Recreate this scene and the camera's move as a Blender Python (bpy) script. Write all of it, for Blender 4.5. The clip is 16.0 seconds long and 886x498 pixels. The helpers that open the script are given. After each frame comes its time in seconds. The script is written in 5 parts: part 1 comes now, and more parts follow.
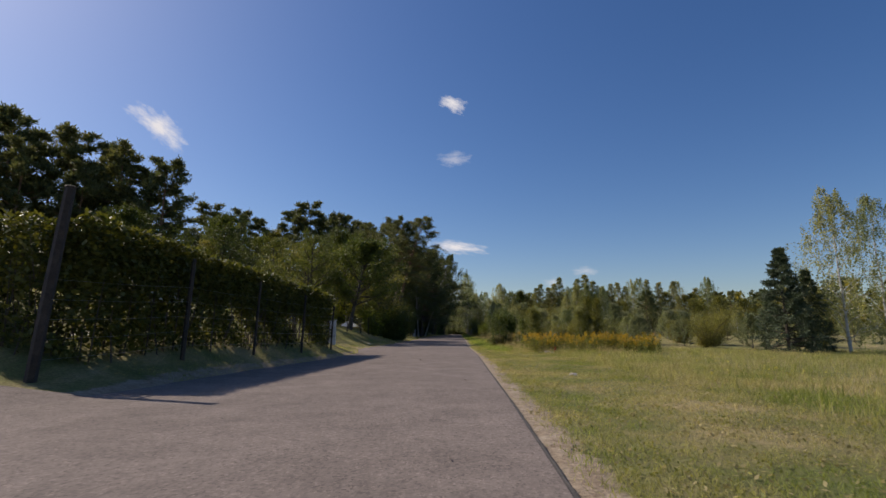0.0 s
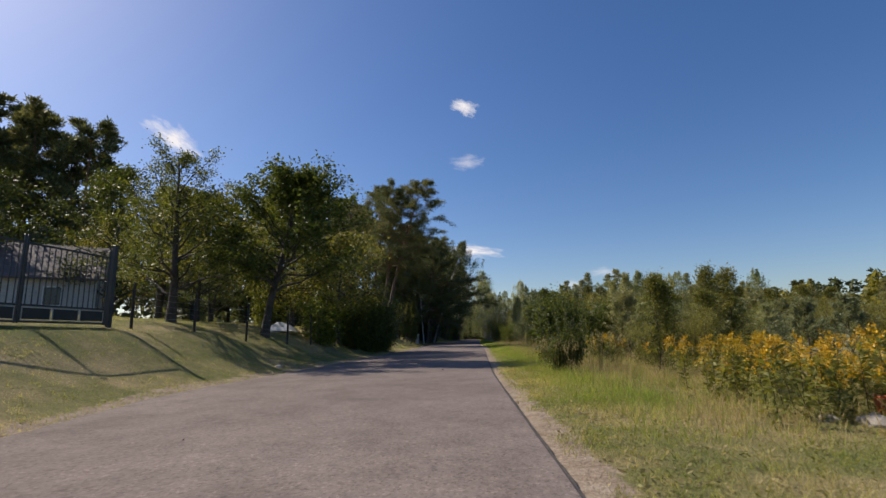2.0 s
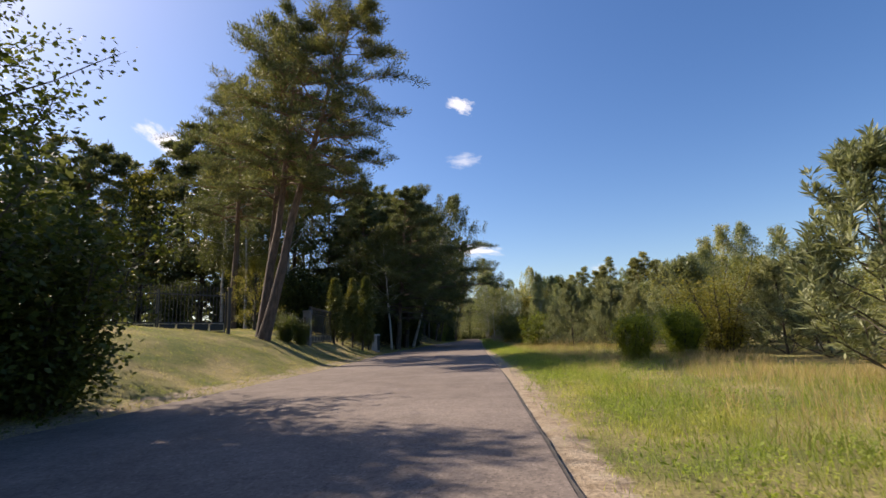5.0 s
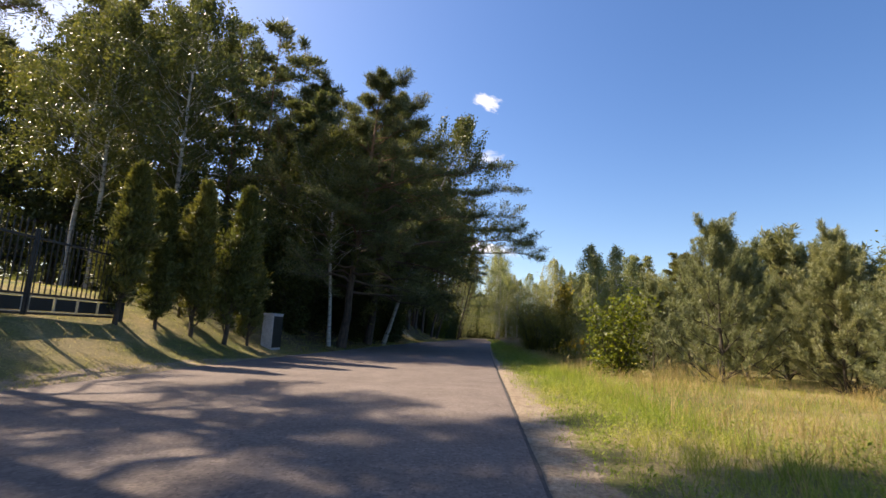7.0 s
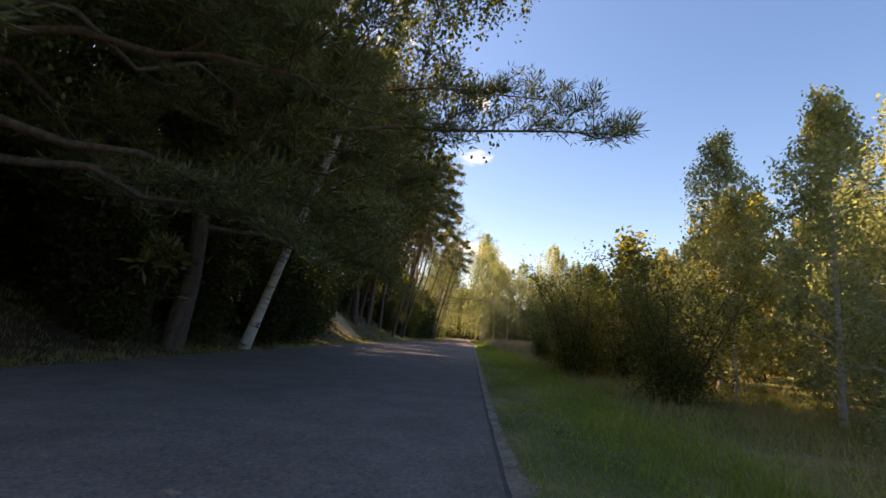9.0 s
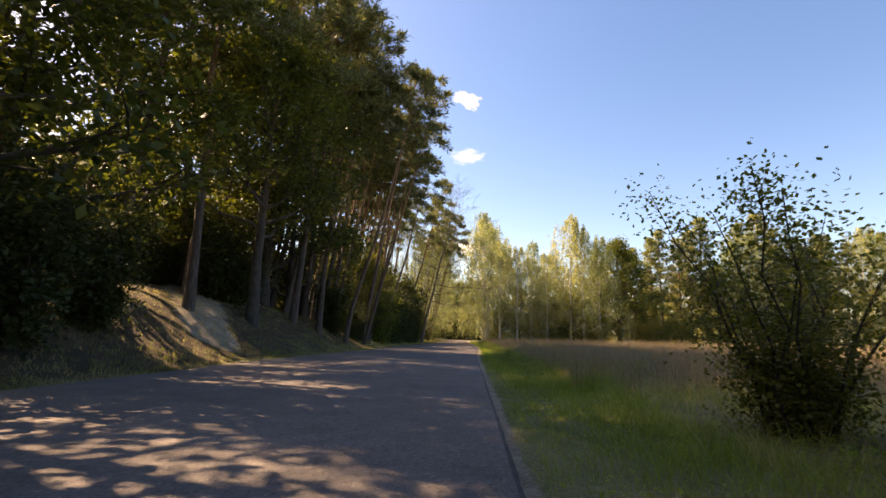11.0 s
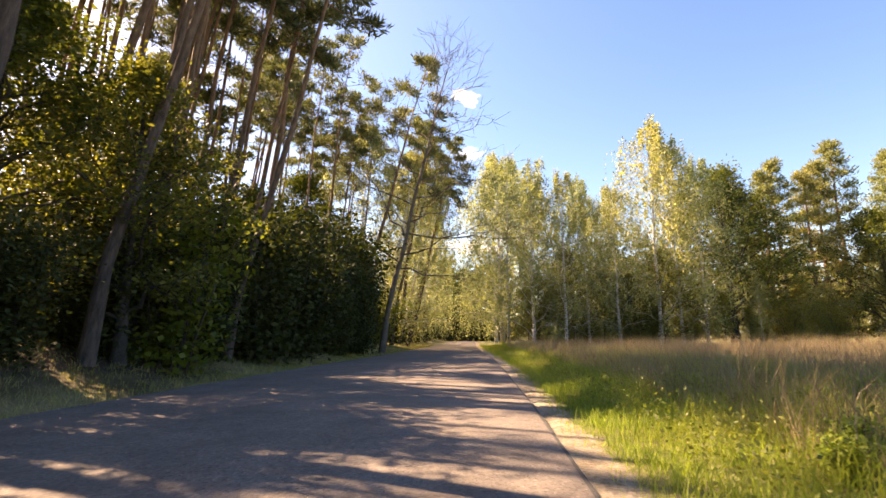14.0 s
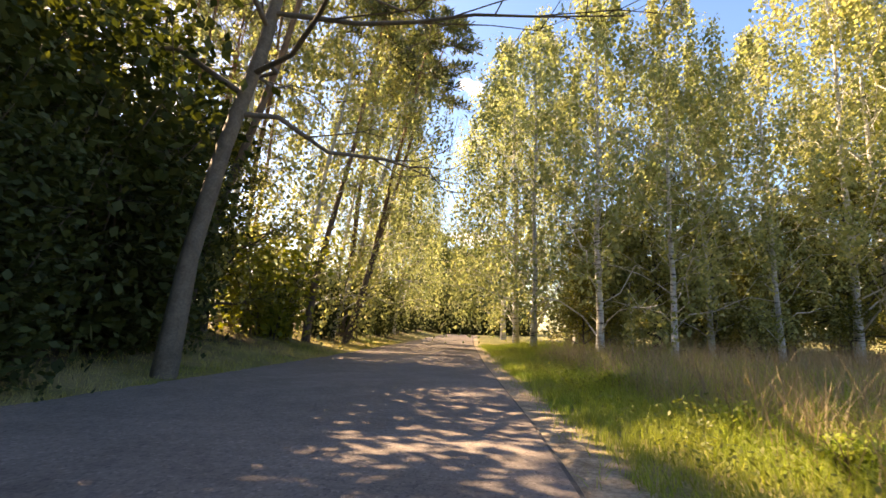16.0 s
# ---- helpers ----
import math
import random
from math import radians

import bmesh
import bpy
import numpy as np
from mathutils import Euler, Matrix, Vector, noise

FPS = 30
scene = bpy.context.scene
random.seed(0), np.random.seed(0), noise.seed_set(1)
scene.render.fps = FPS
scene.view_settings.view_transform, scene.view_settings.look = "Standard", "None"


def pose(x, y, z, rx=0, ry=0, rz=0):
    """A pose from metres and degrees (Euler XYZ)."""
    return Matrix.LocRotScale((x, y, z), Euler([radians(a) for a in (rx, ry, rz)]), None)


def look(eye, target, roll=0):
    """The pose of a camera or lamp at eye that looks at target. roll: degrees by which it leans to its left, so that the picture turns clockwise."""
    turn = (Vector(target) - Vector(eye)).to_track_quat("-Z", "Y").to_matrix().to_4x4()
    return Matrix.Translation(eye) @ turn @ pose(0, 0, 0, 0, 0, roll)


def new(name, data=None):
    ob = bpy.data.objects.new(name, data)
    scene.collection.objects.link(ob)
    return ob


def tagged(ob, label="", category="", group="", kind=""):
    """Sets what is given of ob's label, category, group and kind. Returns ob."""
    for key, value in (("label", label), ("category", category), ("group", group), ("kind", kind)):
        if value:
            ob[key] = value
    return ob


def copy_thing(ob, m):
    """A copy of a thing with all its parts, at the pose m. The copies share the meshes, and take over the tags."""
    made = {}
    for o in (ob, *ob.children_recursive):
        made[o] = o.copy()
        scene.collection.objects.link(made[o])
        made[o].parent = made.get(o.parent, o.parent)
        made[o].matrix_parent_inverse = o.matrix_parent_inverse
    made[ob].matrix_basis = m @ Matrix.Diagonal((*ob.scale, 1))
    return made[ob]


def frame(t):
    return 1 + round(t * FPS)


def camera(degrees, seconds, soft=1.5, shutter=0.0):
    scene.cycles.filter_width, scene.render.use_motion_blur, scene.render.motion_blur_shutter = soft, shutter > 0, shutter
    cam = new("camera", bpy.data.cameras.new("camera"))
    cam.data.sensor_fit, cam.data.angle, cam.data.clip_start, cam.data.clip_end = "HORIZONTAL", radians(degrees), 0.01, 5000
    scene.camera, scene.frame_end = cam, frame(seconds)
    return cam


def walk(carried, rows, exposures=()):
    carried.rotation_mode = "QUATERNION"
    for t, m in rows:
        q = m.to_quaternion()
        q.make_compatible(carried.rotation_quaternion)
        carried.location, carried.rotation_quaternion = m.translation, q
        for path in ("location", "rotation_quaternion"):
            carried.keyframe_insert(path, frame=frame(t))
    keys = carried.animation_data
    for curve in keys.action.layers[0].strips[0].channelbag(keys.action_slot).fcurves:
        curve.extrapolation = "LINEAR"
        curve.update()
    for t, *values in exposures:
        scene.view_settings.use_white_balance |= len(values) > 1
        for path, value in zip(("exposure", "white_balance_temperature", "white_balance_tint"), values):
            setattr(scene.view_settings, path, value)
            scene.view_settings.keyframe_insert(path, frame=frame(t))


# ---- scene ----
from math import cos, pi, sin

# ---- camera ----
cam = camera(84.6, 16.0, shutter=0.05)
PATH = [
    (0.0, pose(-0.099, -0.045, 0.800, 99.68, -0.00, 1.88)),
    (0.5, pose(0.034, 3.765, 0.800, 99.98, 1.05, 3.48)),
    (1.0, pose(0.040, 7.928, 0.800, 99.98, -1.37, 3.98)),
    (1.5, pose(0.059, 11.701, 0.800, 100.08, 1.39, 3.24)),
    (2.0, pose(0.035, 15.916, 0.800, 100.28, 1.18, 3.91)),
    (2.5, pose(-0.003, 19.692, 0.800, 99.78, 0.54, 2.28)),
    (3.0, pose(-0.048, 23.670, 0.800, 99.78, -0.82, 2.55)),
    (3.5, pose(-0.019, 27.133, 0.800, 99.88, -1.72, 3.62)),
    (6.0, pose(-0.021, 46.912, 0.800, 100.48, 4.38, 3.91)),
    (6.5, pose(0.016, 50.824, 0.800, 100.24, -1.35, 1.40)),
    (7.0, pose(0.046, 55.048, 0.800, 99.88, -2.53, 4.94)),
    (7.5, pose(0.002, 58.860, 0.800, 99.97, -1.96, 3.52)),
    (8.0, pose(-0.067, 62.885, 0.800, 100.06, 0.30, 3.95)),
    (8.5, pose(-0.014, 66.654, 0.800, 100.05, 0.76, 2.61)),
    (9.0, pose(0.041, 70.669, 0.800, 99.89, -4.30, 2.98)),
    (9.5, pose(-0.004, 74.228, 0.800, 100.45, -1.38, 2.62)),
    (12.0, pose(0.058, 94.095, 0.800, 99.83, -1.68, 3.06)),
    (12.5, pose(0.014, 97.950, 0.800, 99.93, 0.60, 2.75)),
    (13.0, pose(-0.071, 101.999, 0.800, 100.12, -0.55, 4.68)),
    (13.5, pose(0.019, 105.795, 0.800, 99.83, -1.80, 3.14)),
    (14.0, pose(-0.099, 109.848, 0.800, 100.12, 0.15, 3.58)),
    (14.5, pose(0.029, 113.515, 0.800, 100.13, 2.90, 5.28)),
    (15.0, pose(0.039, 117.688, 0.800, 100.13, 0.86, 2.99)),
    (15.5, pose(-0.003, 121.467, 0.800, 99.83, 0.75, 3.08)),
    (16.0, pose(0.013, 125.482, 0.800, 99.13, -1.56, 3.48)),
]
walk(cam, PATH, exposures=[(0.0, -0.1, 6800, 15), (2.0, 0.12, 6850, 15), (3.5, 0.4, 6900, 15), (6.0, 0.88, 7600, 16), (7.0, 1.08, 7700, 16), (7.5, 1.35, 8200, 17), (8.0, 1.6, 9300, 18), (9.0, 1.66, 10900, 21), (9.7, 1.66, 10900, 22), (12.0, 1.82, 11000, 24), (13.0, 1.9, 11000, 25), (14.0, 2.12, 10800, 24), (15.0, 2.3, 11100, 21), (16.0, 2.27, 10900, 20)])

# ---- world, sun ----
SUN_AZ, SUN_EL = radians(-69.0), radians(43.0)   # clockwise from +y
world = bpy.data.worlds.new("sky")
scene.world = world
world.use_nodes = True
wn = world.node_tree.nodes
sky = wn.new("ShaderNodeTexSky")
sky.sky_type = "NISHITA"
sky.sun_disc = False
sky.sun_elevation, sky.sun_rotation = SUN_EL, SUN_AZ
sky.air_density, sky.dust_density, sky.ozone_density = 1.0, 0.9, 3.5
deep = wn.new("ShaderNodeHueSaturation")
deep.inputs["Saturation"].default_value = 1.25
deep.inputs["Hue"].default_value = 0.507
world.node_tree.links.new(sky.outputs[0], deep.inputs["Color"])
world.node_tree.links.new(deep.outputs[0], wn["Background"].inputs[0])
wn["Background"].inputs[1].default_value = 0.108

sun_data = bpy.data.lights.new("sun", "SUN")
sun_data.energy, sun_data.angle, sun_data.color = 4.6, radians(0.53), (1.0, 0.93, 0.82)
sun = new("sun", sun_data)
sun_way = Vector((sin(SUN_AZ) * cos(SUN_EL), cos(SUN_AZ) * cos(SUN_EL), sin(SUN_EL)))
sun.matrix_world = look(sun_way * 60, (0, 0, 0))


# ---- materials ----
def nodes_of(name):
    m = bpy.data.materials.new(name)
    m.use_nodes = True
    nt = m.node_tree
    return m, nt, nt.nodes["Principled BSDF"]


def add(nt, kind, **values):
    n = nt.nodes.new(kind)
    for key, value in values.items():
        n.inputs[key.replace("_", " ")].default_value = value
    return n


def noise_of(nt, scale, detail=4.0, rough=0.6, coord="Object"):
    tc = nt.nodes.new("ShaderNodeTexCoord")
    n = add(nt, "ShaderNodeTexNoise", Scale=scale, Detail=detail, Roughness=rough)
    nt.links.new(tc.outputs[coord], n.inputs["Vector"])
    return n.outputs["Fac"]


def ramp_of(nt, fac, stops):
    r = nt.nodes.new("ShaderNodeValToRGB")
    while len(r.color_ramp.elements) < len(stops):
        r.color_ramp.elements.new(0.5)
    for e, (p, c) in zip(r.color_ramp.elements, stops):
        e.position, e.color = p, (*c, 1)
    nt.links.new(fac, r.inputs[0])
    return r.outputs[0]


def mix_of(nt, fac, a, b, how="MIX"):
    n = nt.nodes.new("ShaderNodeMix")
    n.data_type, n.blend_type = "RGBA", how
    for sock, v in ((n.inputs[0], fac), (n.inputs[6], a), (n.inputs[7], b)):
        if hasattr(v, "is_linked"):
            nt.links.new(v, sock)
        elif isinstance(v, tuple):
            sock.default_value = (*v, 1)
        else:
            sock.default_value = v
    return n.outputs[2]


def bump_of(nt, bsdf, height, strength, distance):
    b = add(nt, "ShaderNodeBump", Strength=strength, Distance=distance)
    nt.links.new(height, b.inputs["Height"])
    nt.links.new(b.outputs[0], bsdf.inputs["Normal"])


def surface(name, dark, light, scale, rough=0.85, fine=8.0, bump=0.3, metal=0.0, depth=0.01, coord="Object"):
    """A surface that varies at two scales."""
    m, nt, b = nodes_of(name)
    big = noise_of(nt, scale, coord=coord)
    small = noise_of(nt, scale * fine, 6, 0.7, coord)
    c = ramp_of(nt, big, [(0.3, dark), (0.7, light)])
    f = ramp_of(nt, small, [(0.25, (0.62, 0.62, 0.62)), (0.75, (1.25, 1.25, 1.25))])
    nt.links.new(mix_of(nt, 1.0, c, f, "MULTIPLY"), b.inputs["Base Color"])
    b.inputs["Roughness"].default_value = rough
    b.inputs["Metallic"].default_value = metal
    bump_of(nt, b, small, bump, depth)
    return m


def leaf_material(name, dark, light, glow=0.4, rough=0.5, warm=(1.25, 1.15, 0.55)):
    """Thin leaves: each one has its own tone, and sunlight comes through."""
    m, nt, b = nodes_of(name)
    geo = nt.nodes.new("ShaderNodeNewGeometry")
    info = nt.nodes.new("ShaderNodeObjectInfo")
    c = ramp_of(nt, geo.outputs["Random Per Island"], [(0.0, dark), (1.0, light)])
    tone = ramp_of(nt, info.outputs["Random"], [(0.0, (0.8, 0.85, 0.8)), (0.5, (1.0, 1.0, 1.0)), (1.0, (1.22, 1.12, 0.95))])
    c = mix_of(nt, 1.0, c, tone, "MULTIPLY")
    patch = ramp_of(nt, noise_of(nt, 0.9), [(0.3, (0.75, 0.78, 0.75)), (0.7, (1.2, 1.15, 1.1))])
    c = mix_of(nt, 1.0, c, patch, "MULTIPLY")
    nt.links.new(c, b.inputs["Base Color"])
    b.inputs["Roughness"].default_value = rough
    b.inputs["Specular IOR Level"].default_value = 0.35
    t = nt.nodes.new("ShaderNodeBsdfTranslucent")
    nt.links.new(mix_of(nt, 1.0, c, warm, "MULTIPLY"), t.inputs[0])
    mix = nt.nodes.new("ShaderNodeMixShader")
    mix.inputs[0].default_value = glow
    nt.links.new(b.outputs[0], mix.inputs[1])
    nt.links.new(t.outputs[0], mix.inputs[2])
    nt.links.new(mix.outputs[0], nt.nodes["Material Output"].inputs[0])
    return m


def asphalt_material():
    m, nt, b = nodes_of("asphalt")
    big = ramp_of(nt, noise_of(nt, 0.35, 5), [(0.3, (0.168, 0.137, 0.119)), (0.7, (0.21, 0.173, 0.151))])
    tc = nt.nodes.new("ShaderNodeTexCoord")
    v = add(nt, "ShaderNodeTexVoronoi", Scale=62.0)
    nt.links.new(tc.outputs["Object"], v.inputs["Vector"])
    grit = ramp_of(nt, v.outputs["Color"], [(0.05, (0.6, 0.6, 0.6)), (0.35, (0.94, 0.94, 0.94)), (0.75, (1.06, 1.06, 1.05)), (0.95, (1.45, 1.43, 1.4))])
    c = mix_of(nt, 1.0, big, grit, "MULTIPLY")
    stain = ramp_of(nt, noise_of(nt, 1.7, 9, 0.72), [(0.32, (0.76, 0.76, 0.76)), (0.6, (1.08, 1.08, 1.08))])
    c = mix_of(nt, 1.0, c, stain, "MULTIPLY")
    blotch = ramp_of(nt, noise_of(nt, 14, 5, 0.7), [(0.35, (0.9, 0.9, 0.9)), (0.65, (1.09, 1.09, 1.08))])
    c = mix_of(nt, 1.0, c, blotch, "MULTIPLY")
    nt.links.new(c, b.inputs["Base Color"])
    b.inputs["Roughness"].default_value = 0.95
    b.inputs["Specular IOR Level"].default_value = 0.2
    bump_of(nt, b, v.outputs["Distance"], 0.5, 0.003)
    return m


def grass_material(name, greens, straws, lean=0.5, glow=0.5):
    """Grass that runs from green to straw in patches, each blade a little different."""
    m, nt, b = nodes_of(name)
    geo = nt.nodes.new("ShaderNodeNewGeometry")
    r = geo.outputs["Random Per Island"]
    green = ramp_of(nt, r, [(0.0, greens[0]), (1.0, greens[1])])
    straw = ramp_of(nt, r, [(0.0, straws[0]), (1.0, straws[1])])
    patch = ramp_of(nt, noise_of(nt, 0.55, 6, 0.65), [(lean - 0.1, (0, 0, 0)), (lean + 0.1, (1, 1, 1))])
    c = mix_of(nt, patch, green, straw)
    nt.links.new(c, b.inputs["Base Color"])
    b.inputs["Roughness"].default_value = 0.6
    b.inputs["Specular IOR Level"].default_value = 0.25
    t = nt.nodes.new("ShaderNodeBsdfTranslucent")
    nt.links.new(mix_of(nt, 1.0, c, (1.15, 1.12, 0.65), "MULTIPLY"), t.inputs[0])
    mix = nt.nodes.new("ShaderNodeMixShader")
    mix.inputs[0].default_value = glow
    nt.links.new(b.outputs[0], mix.inputs[1])
    nt.links.new(t.outputs[0], mix.inputs[2])
    nt.links.new(mix.outputs[0], nt.nodes["Material Output"].inputs[0])
    return m


def ground_material():
    """Meadow soil and thatch; leaf litter under the wood."""
    m, nt, b = nodes_of("meadow_soil")
    grass = ramp_of(nt, noise_of(nt, 0.55, 8, 0.7), [(0.36, (0.12, 0.14, 0.042)), (0.5, (0.21, 0.19, 0.075)), (0.62, (0.33, 0.265, 0.135))])
    litter = ramp_of(nt, noise_of(nt, 2.2, 8, 0.7), [(0.3, (0.05, 0.035, 0.022)), (0.55, (0.1, 0.07, 0.042)), (0.75, (0.17, 0.12, 0.075))])
    tc = nt.nodes.new("ShaderNodeTexCoord")
    sep = nt.nodes.new("ShaderNodeSeparateXYZ")
    nt.links.new(tc.outputs["Object"], sep.inputs[0])
    wob = noise_of(nt, 0.35, 3)

    def step(sock, lo, hi):
        r = add(nt, "ShaderNodeMapRange", From_Min=lo, From_Max=hi)
        s = nt.nodes.new("ShaderNodeMath")
        s.operation = "MULTIPLY_ADD"
        nt.links.new(wob, s.inputs[0])
        s.inputs[1].default_value = 6.0
        nt.links.new(sock, s.inputs[2])
        nt.links.new(s.outputs[0], r.inputs["Value"])
        return r.outputs[0]
    both = nt.nodes.new("ShaderNodeMath")
    both.operation = "MULTIPLY"
    nt.links.new(step(sep.outputs["Y"], 71.0, 76.0), both.inputs[0])
    nt.links.new(step(sep.outputs["X"], -1.5, -3.0), both.inputs[1])
    c = mix_of(nt, both.outputs[0], grass, litter)
    fine = noise_of(nt, 30, 4, 0.7)
    bare = nt.nodes.new("ShaderNodeAttribute")
    bare.attribute_name = "bare"
    edge = nt.nodes.new("ShaderNodeMath")
    edge.operation = "MULTIPLY_ADD"
    nt.links.new(noise_of(nt, 2.6, 7, 0.72), edge.inputs[0])
    edge.inputs[1].default_value = 1.1
    nt.links.new(bare.outputs["Fac"], edge.inputs[2])
    worn = ramp_of(nt, edge.outputs[0], [(0.86, (0, 0, 0)), (1.06, (1, 1, 1))])
    sand = ramp_of(nt, noise_of(nt, 5.0, 8, 0.75), [(0.3, (0.2, 0.145, 0.095)), (0.5, (0.33, 0.26, 0.185)), (0.7, (0.45, 0.375, 0.285))])
    c = mix_of(nt, worn, c, sand)
    c = mix_of(nt, 1.0, c, ramp_of(nt, fine, [(0.3, (0.6, 0.6, 0.6)), (0.7, (1.3, 1.3, 1.3))]), "MULTIPLY")
    nt.links.new(c, b.inputs["Base Color"])
    b.inputs["Roughness"].default_value = 0.95
    b.inputs["Specular IOR Level"].default_value = 0.15
    bump_of(nt, b, fine, 0.8, 0.04)
    return m


def cloud_material(name, thick):
    m, nt, b = nodes_of(name)
    tc = nt.nodes.new("ShaderNodeTexCoord")
    n = add(nt, "ShaderNodeTexNoise", Scale=1.9, Detail=9.0, Roughness=0.68)
    info = nt.nodes.new("ShaderNodeObjectInfo")
    apart = nt.nodes.new("ShaderNodeVectorMath")
    apart.operation = "MULTIPLY_ADD"
    nt.links.new(info.outputs["Random"], apart.inputs[0])
    apart.inputs[1].default_value = (17.0, 9.0, 5.0)
    nt.links.new(tc.outputs["Object"], apart.inputs[2])
    nt.links.new(apart.outputs[0], n.inputs["Vector"])
    ln = nt.nodes.new("ShaderNodeVectorMath")
    ln.operation = "LENGTH"
    nt.links.new(tc.outputs["Object"], ln.inputs[0])
    s = nt.nodes.new("ShaderNodeMath")
    s.operation = "SUBTRACT"
    nt.links.new(n.outputs["Fac"], s.inputs[0])
    half = nt.nodes.new("ShaderNodeMath")
    half.operation = "MULTIPLY"
    half.inputs[1].default_value = 0.55
    nt.links.new(ln.outputs["Value"], half.inputs[0])
    nt.links.new(half.outputs[0], s.inputs[1])
    a = add(nt, "ShaderNodeMapRange", From_Min=0.04, From_Max=0.46, To_Max=thick)
    nt.links.new(s.outputs[0], a.inputs["Value"])
    e = add(nt, "ShaderNodeEmission", Strength=0.85)
    e.inputs[0].default_value = (0.95, 0.96, 1.0, 1)
    t = nt.nodes.new("ShaderNodeBsdfTransparent")
    mix = nt.nodes.new("ShaderNodeMixShader")
    nt.links.new(a.outputs[0], mix.inputs[0])
    nt.links.new(t.outputs[0], mix.inputs[1])
    nt.links.new(e.outputs[0], mix.inputs[2])
    nt.links.new(mix.outputs[0], nt.nodes["Material Output"].inputs[0])
    return m


def birch_bark_material():
    m, nt, b = nodes_of("birch_bark")
    tc = nt.nodes.new("ShaderNodeTexCoord")
    mp = add(nt, "ShaderNodeMapping", Scale=(2.0, 2.0, 9.0))
    nt.links.new(tc.outputs["Object"], mp.inputs[0])
    n = add(nt, "ShaderNodeTexNoise", Scale=1.2, Detail=6.0, Roughness=0.7)
    nt.links.new(mp.outputs[0], n.inputs["Vector"])
    c = ramp_of(nt, n.outputs["Fac"], [(0.36, (0.03, 0.027, 0.024)), (0.45, (0.42, 0.4, 0.36)), (0.7, (0.66, 0.64, 0.6))])
    nt.links.new(c, b.inputs["Base Color"])
    b.inputs["Roughness"].default_value = 0.7
    return m


def pine_bark_material():
    m, nt, b = nodes_of("pine_bark")
    tc = nt.nodes.new("ShaderNodeTexCoord")
    mp = add(nt, "ShaderNodeMapping", Scale=(9.0, 9.0, 2.2))
    nt.links.new(tc.outputs["Object"], mp.inputs[0])
    n = add(nt, "ShaderNodeTexNoise", Scale=1.5, Detail=7.0, Roughness=0.7)
    nt.links.new(mp.outputs[0], n.inputs["Vector"])
    low = ramp_of(nt, n.outputs["Fac"], [(0.35, (0.035, 0.027, 0.022)), (0.65, (0.13, 0.095, 0.075))])
    high = ramp_of(nt, n.outputs["Fac"], [(0.35, (0.11, 0.06, 0.035)), (0.65, (0.3, 0.17, 0.095))])
    sep = nt.nodes.new("ShaderNodeSeparateXYZ")
    nt.links.new(tc.outputs["Object"], sep.inputs[0])
    r = add(nt, "ShaderNodeMapRange", From_Min=3.0, From_Max=8.0)
    nt.links.new(sep.outputs["Z"], r.inputs["Value"])
    nt.links.new(mix_of(nt, r.outputs[0], low, high), b.inputs["Base Color"])
    b.inputs["Roughness"].default_value = 0.9
    bump_of(nt, b, n.outputs["Fac"], 0.7, 0.03)
    return m


ASPHALT = asphalt_material()
GROUND = ground_material()
KERB = surface("old_edge_asphalt", (0.1, 0.088, 0.08), (0.17, 0.15, 0.135), 3.0, 0.9, 10, 0.5)
CRACK = surface("dirt_filled_joint", (0.05, 0.044, 0.038), (0.1, 0.086, 0.072), 5.0, 0.95)
PINE_BARK = pine_bark_material()
BIRCH_BARK = birch_bark_material()
BARK = surface("grey_brown_bark", (0.03, 0.025, 0.02), (0.095, 0.08, 0.064), 4.0, 0.9, 6, 0.7, depth=0.03)
TWIG = surface("thin_brown_twigs", (0.05, 0.04, 0.03), (0.12, 0.095, 0.07), 6.0)
DEAD = surface("weathered_dead_wood", (0.085, 0.066, 0.05), (0.165, 0.132, 0.1), 4.0)
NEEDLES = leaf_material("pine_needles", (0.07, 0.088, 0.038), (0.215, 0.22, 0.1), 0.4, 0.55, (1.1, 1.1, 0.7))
BLUE_NEEDLES = leaf_material("young_pine_needles", (0.17, 0.195, 0.1), (0.38, 0.39, 0.23), 0.35, 0.5, (1.1, 1.1, 0.75))
SPRUCE_NEEDLES = leaf_material("spruce_needles", (0.045, 0.07, 0.042), (0.13, 0.16, 0.09), 0.2, 0.55, (1.1, 1.1, 0.8))
CYPRESS = leaf_material("juniper_scales", (0.085, 0.105, 0.035), (0.2, 0.21, 0.075), 0.3)
OAK = leaf_material("dark_green_leaves", (0.045, 0.068, 0.018), (0.13, 0.16, 0.042), 0.45)
# leaf green taken far down, so the shrubs carry the wood's shade in their colour
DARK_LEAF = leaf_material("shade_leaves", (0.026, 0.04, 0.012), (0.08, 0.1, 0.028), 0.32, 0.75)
FRUIT = leaf_material("orchard_leaves", (0.06, 0.09, 0.022), (0.16, 0.19, 0.05), 0.45)
# brighter copy of the pine needles: sunlight on the field pines put into the colour
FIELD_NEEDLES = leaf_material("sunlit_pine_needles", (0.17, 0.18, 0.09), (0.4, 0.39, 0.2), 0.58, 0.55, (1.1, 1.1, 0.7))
# darker copy of the birch leaves, with the wood's shade in their colour
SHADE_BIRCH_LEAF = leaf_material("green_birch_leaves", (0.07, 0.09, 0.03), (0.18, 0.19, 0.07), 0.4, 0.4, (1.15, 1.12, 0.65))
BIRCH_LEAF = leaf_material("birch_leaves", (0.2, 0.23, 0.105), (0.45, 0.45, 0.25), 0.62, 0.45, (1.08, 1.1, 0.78))
